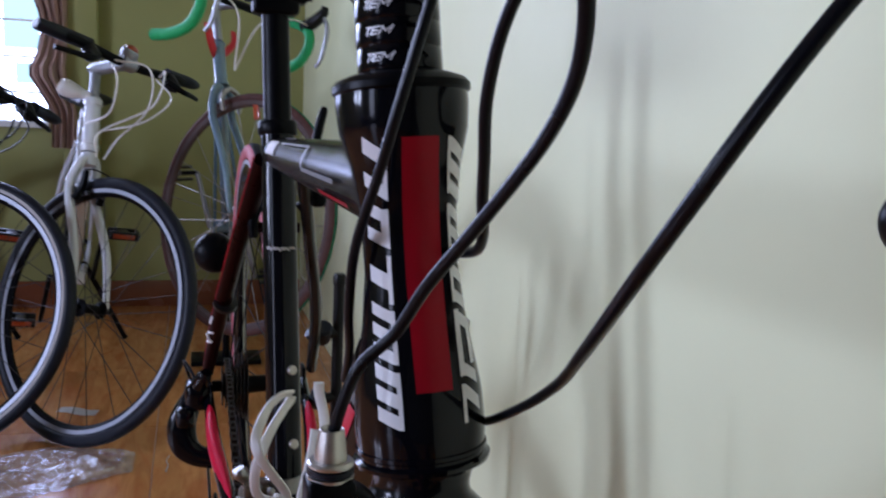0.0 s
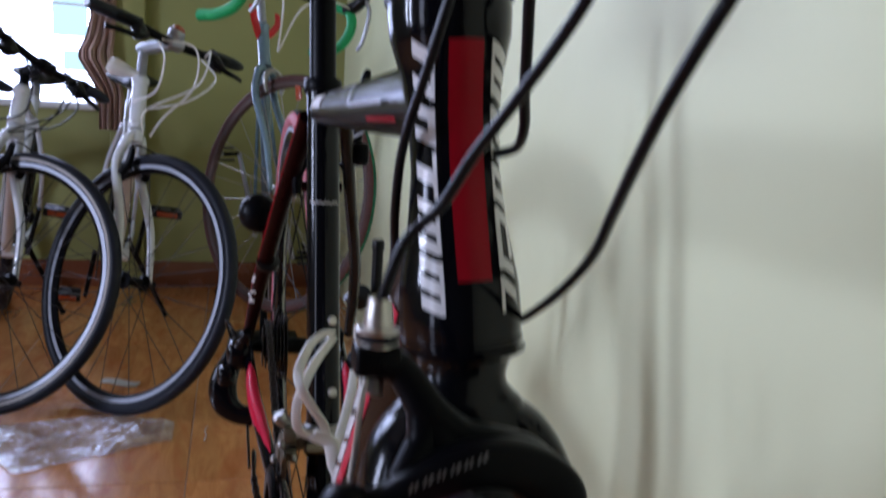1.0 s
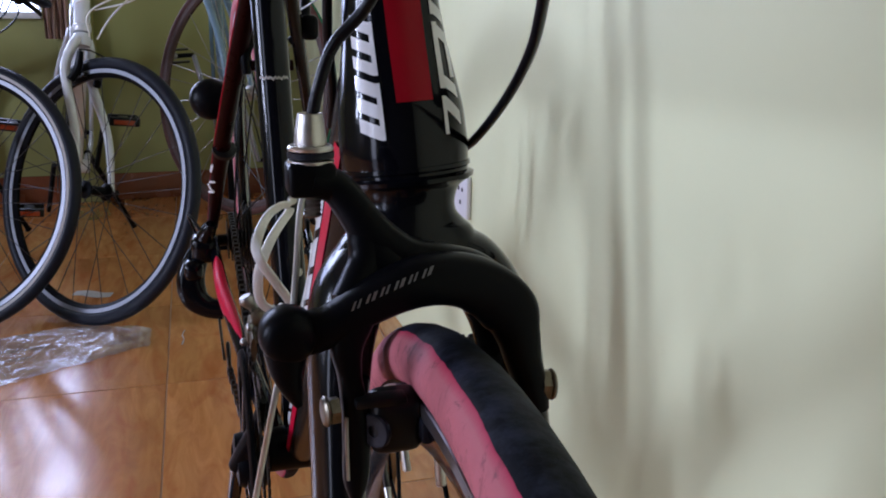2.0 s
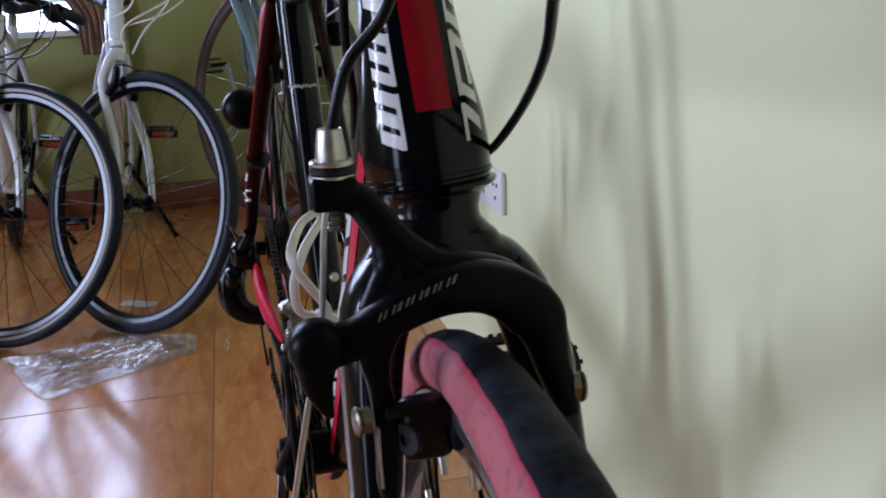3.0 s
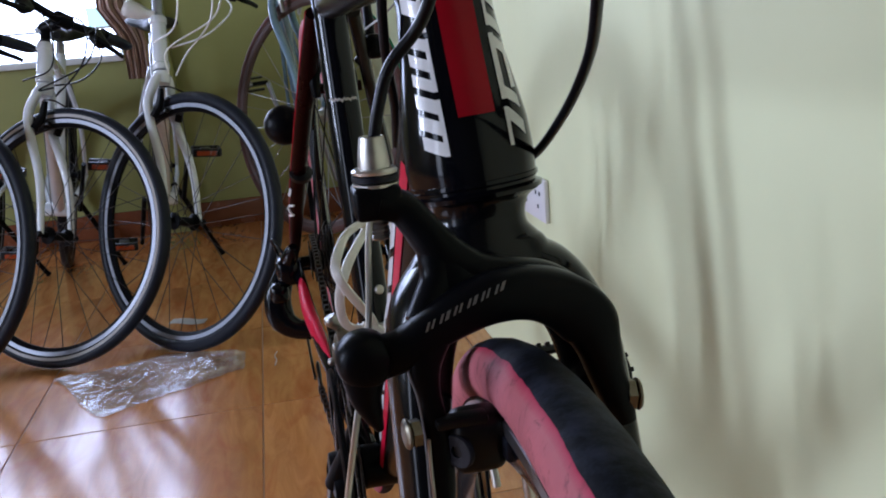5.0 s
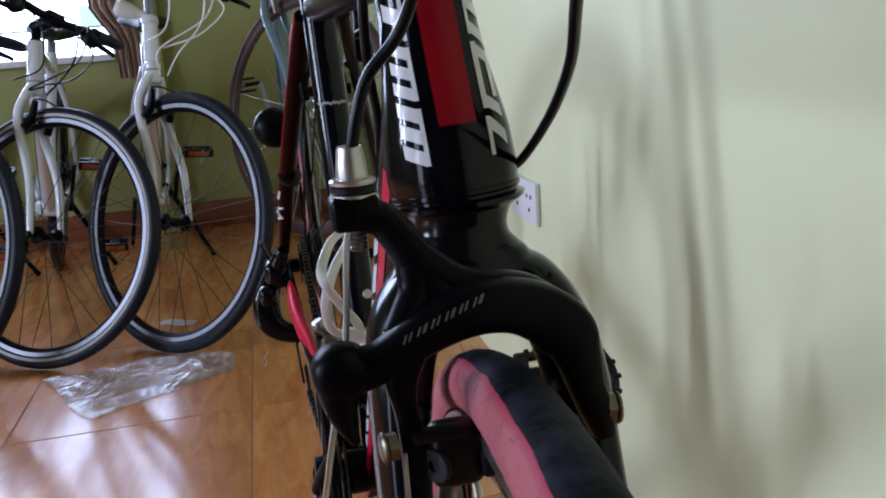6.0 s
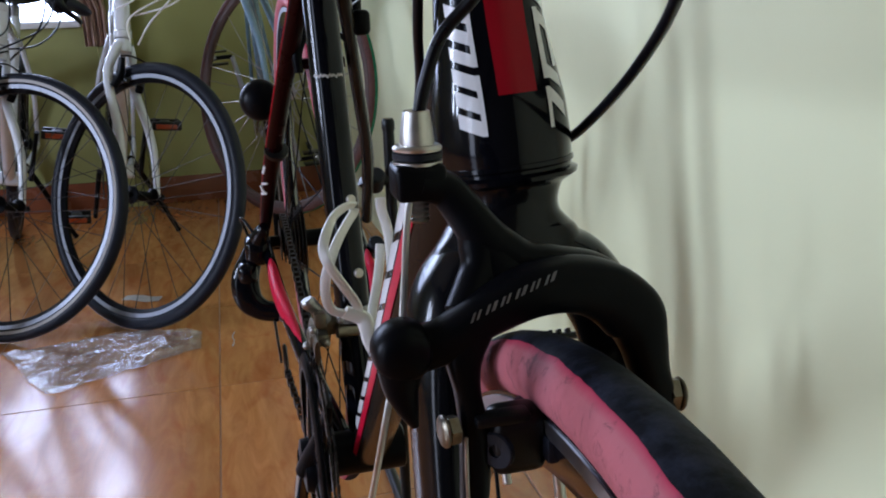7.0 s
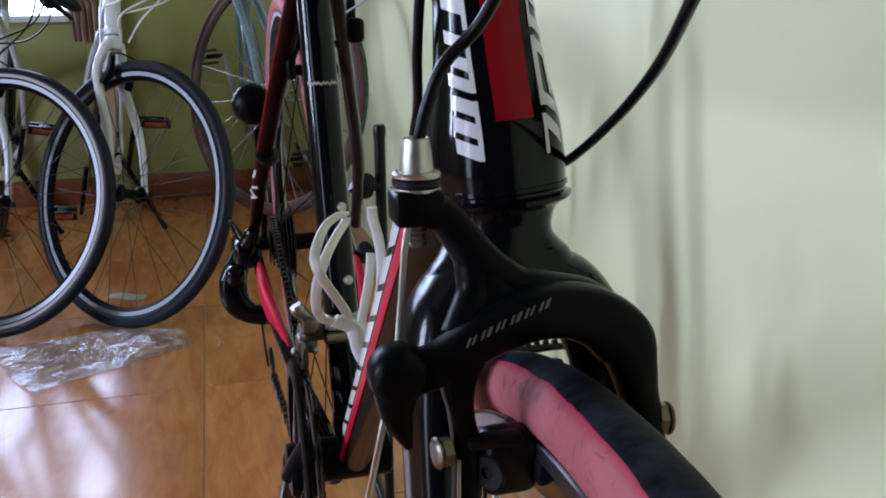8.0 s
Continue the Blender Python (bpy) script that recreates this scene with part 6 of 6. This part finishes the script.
# ---------------------------------------------------------------- blue road bicycle with green bar tape
def blue_bicycle():
    R = 0.345
    lift = 0.187
    bk = thing("blue_road_bicycle", (0.0525, 2.115, 0.055), "steel-blue road bicycle with green bar tape on a stand", "bicycle")
    bk.rotation_euler = (0, radians(-4), 0)
    bk.scale = (0.93, 0.93, 0.93)
    rear = Vector((0.02, 0.98, R - 0.059))
    u = Vector((0, 0.30, 0.954)).normalized()
    foot = Vector((0, 0.043, R + lift - 0.013))
    st = Matrix.Translation(foot) @ Matrix.Rotation(radians(42), 4, u) @ Matrix.Translation(-foot)

    def sp(name, g, mat, lab="", parent=None):
        return part(name, g.moved(st), mat, parent or bk, lab)
    fw = wheel("front_wheel", bk, st @ Matrix.Translation((0, 0, R + lift)), R, 0.0120, GREEN_TYRE, BROWN_RUBBER, 28, 0.05, 0.018, 0.010, "green tyre with brown sidewalls", n=96, spoke_mat=STEEL)
    wheel("rear_wheel", bk, Matrix.Translation(rear) @ pose(0, 0, 0, 0, 0, -4), R, 0.0135, BROWN_RUBBER, ALLOY_RIM, 28, 0.06, 0.018, 0.010, "brown tyre", n=80, spoke_mat=STEEL)
    c0 = foot + u * 0.375
    for sx in (-1, 1):
        sp("fork_leg", sweep([(sx * 0.012, c0.y, c0.z + 0.01, 0.014), (sx * 0.030, c0.y - 0.004, c0.z - 0.012, 0.012), (sx * 0.038, c0.y - 0.02, c0.z - 0.08, 0.0115), (sx * 0.042, 0.058, R + lift + 0.14, 0.010), (sx * 0.046, 0.002, R + lift, 0.007)], 14, 6), BLUE_PAINT)
    h1 = c0 + u * 0.15
    part("head_tube", lathe([(0.019, 0), (0.021, 0.004), (0.018, 0.014), (0.018, 0.115), (0.021, 0.122), (0.019, 0.128)], 24, c0 + u * 0.015, h1), BLUE_PAINT, bk)
    q1 = h1 + u * 0.092
    sp("stem", sweep([(*h1, 0.0125), (*q1, 0.0125), (*(q1 + Vector((0, -0.03, 0.015))), 0.013), (0, q1.y - 0.085, q1.z + 0.02, 0.014)], 14, 5), ALLOY_RIM, "polished quill stem")
    by, bz = q1.y - 0.085, q1.z + 0.02
    sp("handlebar", sweep([(-0.20, by, bz, 0.012), (-0.1, by, bz, 0.0125), (0.1, by, bz, 0.0125), (0.20, by, bz, 0.012)], 12, 4), BLACK_SATIN)
    for sx in (-1, 1):
        sp("bar_tape", sweep([(sx * 0.185, by, bz, 0.0155), (sx * 0.205, by - 0.03, bz - 0.002, 0.0155), (sx * 0.21, by - 0.085, bz - 0.02, 0.0155), (sx * 0.212, by - 0.10, bz - 0.065, 0.0155), (sx * 0.215, by - 0.07, bz - 0.115, 0.0155), (sx * 0.22, by - 0.01, bz - 0.14, 0.0155), (sx * 0.222, by + 0.06, bz - 0.145, 0.0165)], 14, 6), GREEN_TAPE, "green handlebar tape")
        sp("brake_hood", sweep([(sx * 0.208, by - 0.07, bz - 0.014, 0.018), (sx * 0.209, by - 0.11, bz + 0.004, 0.019), (sx * 0.21, by - 0.14, bz + 0.03, 0.016), (sx * 0.21, by - 0.145, bz + 0.05, 0.010)], 12, 5), BLACK_PLASTIC, "black brake hood")
        sp("brake_lever", sweep([(sx * 0.21, by - 0.145, bz + 0.02, 0.007), (sx * 0.212, by - 0.165, bz - 0.02, 0.007), (sx * 0.214, by - 0.155, bz - 0.10, 0.006), (sx * 0.216, by - 0.135, bz - 0.13, 0.005)], 10, 5), ALLOY_RIM, "pale brake lever")
        sp("cable", sweep([(sx * 0.205, by - 0.10, bz - 0.01, 0.0028), (sx * 0.13, by - 0.09, bz - 0.01, 0.0028), (sx * 0.04, by - 0.06, bz - 0.05, 0.0028), (0, c0.y - 0.04, c0.z + 0.06, 0.0028)], 8, 7), WHITE_PLASTIC)
    sp("lamp", ball((-0.055, by - 0.035, bz + 0.03), 0.022, 16), WHITE_PLASTIC, "small white lamp")
    sp("strap", sweep([(-0.06, q1.y - 0.04, q1.z - 0.05, 0.012, 0.004), (-0.045, q1.y - 0.05, q1.z - 0.10, 0.014, 0.004), (0.0, q1.y - 0.035, q1.z - 0.135, 0.012, 0.004), (0.045, q1.y - 0.04, q1.z - 0.09, 0.012, 0.004), (0.05, q1.y - 0.03, q1.z - 0.05, 0.010, 0.004)], 12, 6), RED_PLASTIC, "red strap")
    sp("brake_caliper", sweep([(-0.03, c0.y - 0.05, c0.z - 0.06, 0.006), (-0.036, c0.y - 0.045, c0.z - 0.02, 0.007), (0, c0.y - 0.035, c0.z + 0.005, 0.008), (0.036, c0.y - 0.045, c0.z - 0.02, 0.007), (0.03, c0.y - 0.05, c0.z - 0.06, 0.006)], 10, 5), STEEL)
    bb = Vector((0.0, 0.540, 0.420))
    seat = Vector((0.01, 0.72, 0.86))
    part("down_tube", sweep([(*(c0 + u * 0.04), 0.017), (*bb, 0.017)], 16, 3), BLUE_PAINT, bk)
    part("top_tube", sweep([(*(h1 - u * 0.02), 0.0145), (*seat, 0.0145)], 16, 3), BLUE_PAINT, bk)
    part("seat_tube", sweep([(*bb, 0.0155), (*seat, 0.0155)], 16, 3), BLUE_PAINT, bk)
    part("bottom_bracket", lathe([(0.02, -0.035), (0.021, -0.03), (0.021, 0.03), (0.02, 0.035)], 18, bb, bb + Vector((1, 0, 0))), BLUE_PAINT, bk)
    for sx in (-1, 1):
        part("seat_stay", sweep([(0.01 + sx * 0.012, seat.y, seat.z - 0.01, 0.007), (rear.x + sx * 0.06, rear.y, rear.z, 0.007)], 10, 3), BLUE_PAINT, bk)
        part("chain_stay", sweep([(sx * 0.025, bb.y, bb.z, 0.009), (rear.x + sx * 0.06, rear.y, rear.z, 0.008)], 10, 3), BLUE_PAINT, bk)
        e = bb + Vector((sx * 0.085, sx * 0.025, -sx * 0.190))
        part("crank_arm", sweep([(bb.x + sx * 0.055, bb.y, bb.z, 0.018, 0.009), (*e, 0.014, 0.008)], 10, 3, up=(1, 0, 0)), ALLOY_RIM, bk)
        pc = e + Vector((sx * 0.048, 0, 0))
        pe = part("pedal", block(pc + Vector((0, 0, 0.020)), (0.066, 0.060, 0.006), 0.002).join(block(pc - Vector((0, 0, 0.020)), (0.066, 0.060, 0.006), 0.002), tube(e, pc + Vector((sx * 0.030, 0, 0)), 0.007), block(pc + Vector((sx * 0.032, 0, 0)), (0.005, 0.056, 0.040), 0.002)), BLACK_PLASTIC, bk, "black cage pedal")
        part("axle_cap", ball(pc + Vector((sx * 0.014, -0.004, 0.002)), 0.012, 14), STEEL, pe)
        part("toe_clip", sweep([(pc.x - 0.012, pc.y - 0.030, pc.z + 0.020, 0.008, 0.0015), (pc.x - 0.012, pc.y - 0.062, pc.z + 0.024, 0.008, 0.0015), (pc.x - 0.012, pc.y - 0.060, pc.z + 0.052, 0.008, 0.0015), (pc.x - 0.012, pc.y - 0.010, pc.z + 0.058, 0.008, 0.0015)], 10, 4, up=(0, 0, 1)), BLACK_PLASTIC, pe, "black toe clip")
    part("chainring", lathe([(0.080, -0.0015), (0.098, -0.0012), (0.098, 0.0012), (0.080, 0.0015)], 48, (-0.05, bb.y, bb.z), (1, bb.y, bb.z), closed=True), STEEL, bk)
    part("spoke_reflector", block((-0.004, 0, 0.298), (0.008, 0.055, 0.022), 0.003, pose(0, 0, 0, 73)), ORANGE, fw, "orange spoke reflector")
    sd_ = thing("bicycle_stand", (0.0253, 2.617, 0), "low black stand under the bottom bracket", "bicycle stand")
    part("post", tube((0, 0, 0.01), (0, 0, 0.427), 0.012), BLACK_SATIN, sd_)
    part("foot", block((0, 0, 0.008), (0.22, 0.12, 0.016), 0.004), BLACK_SATIN, sd_)
    return bk


blue_bicycle()


# ---------------------------------------------------------------- floor litter
def plastic_bag():
    """A flattened, crumpled clear bag: two wrinkled sheets."""
    g = Geo()
    nu, nv = 150, 72
    for layer in range(2):
        vs = []
        for j in range(nv + 1):
            for i in range(nu + 1):
                u, v = i / nu, j / nv
                x = -0.655 + 0.445 * u
                # blunt rounded end, widest a third of the way along, then a slow taper to the open mouth
                near = 0.255 * math.sin(min(1.0, u / 0.36) * math.pi / 2) ** 1.1 - 0.150 * max(0.0, (u - 0.36) / 0.64) ** 0.9
                far_ = 0.012 + 0.056 * math.sin(min(1.0, u / 0.62) * math.pi / 2) ** 2 - 0.062 * max(0.0, (u - 0.62) / 0.38) ** 1.2
                y = 1.882 + far_ * v - near * (1 - v)
                x += 0.012 * math.sin(5 * v + 2 + 3 * u) * (1 - u) + 0.004 * noise.noise((v * 9, u * 2, 7.0))
                y += 0.012 * noise.noise((u * 9, v * 2, 1.0 + layer)) + 0.006 * noise.noise((u * 31, v * 2, 4.0 + layer))
                p = Vector((x * 5 + y * 2, y * 15 - x * 4, layer * 3.3))
                crease = 0.0
                for o in range(5):
                    f = 1.0 * 2 ** o
                    crease += (1 - abs(noise.noise(p * f)) * 2) * 0.52 ** o
                edge = min(1, 18 * min(u, 1 - u), 6 * min(v, 1 - v))
                z = 0.003 + layer * 0.003 * edge + 0.0095 * max(0.0, crease - 0.55) * (0.22 + 0.78 * edge)
                vs.append((x, y, z))
        w = nu + 1
        g.add(vs, [(j * w + i, j * w + i + 1, (j + 1) * w + i + 1, (j + 1) * w + i) for j in range(nv) for i in range(nu)])
    base_p = Vector((-0.43, 1.78, 0))
    ob = part("plastic_bag", g.moved(Matrix.Translation(-base_p)), FILM, sharp=14)
    ob.location = base_p
    return tagged(ob, "crumpled clear plastic bag lying on the floor tiles", "plastic bag")


plastic_bag()
ob = part("paper_strip", sweep([(-0.054, 0, 0.0022, 0.019, 0.0006), (-0.02, 0.004, 0.0032, 0.021, 0.0006), (0.02, -0.002, 0.0022, 0.021, 0.0006), (0.054, 0.004, 0.0035, 0.019, 0.0006)], 8, 4, up=(0, 0, 1)), PAPER)
ob.location, ob.rotation_euler = (-0.374, 2.195, 0), (0, 0, radians(-25))
tagged(ob, "torn pale paper strip lying on the floor tiles", "paper strip")
ob = part("cable_tie", sweep([(0, -0.03, 0.003, 0.0015), (0.004, 0, 0.004, 0.0012), (0.0, 0.03, 0.003, 0.0012), (0.006, 0.06, 0.003, 0.001)], 8, 5), GREY_RUBBER)
ob.location = (-0.138, 1.80, 0)
tagged(ob, "small translucent cable tie on the floor tiles", "cable tie")

# ---------------------------------------------------------------- floor tiles
bm_tile = block((0, 0, -0.004), (FLOOR_S - 0.003, FLOOR_S - 0.003, 0.008), 0.0008, seg=1)
first = None
for i in range(-7, 2):
    for j in range(-10, 5):
        cx, cy = FLOOR_X0 + (i + 0.5) * FLOOR_S, FLOOR_Y0 + (j + 0.5) * FLOOR_S
        if first is None:
            first = part("tile", bm_tile, TILE, floor, sharp=30)
            t_ob = first
        else:
            t_ob = new("tile", first.data)
            t_ob.parent = floor
        t_ob.location = Vector((cx, cy, 0)) - floor.location
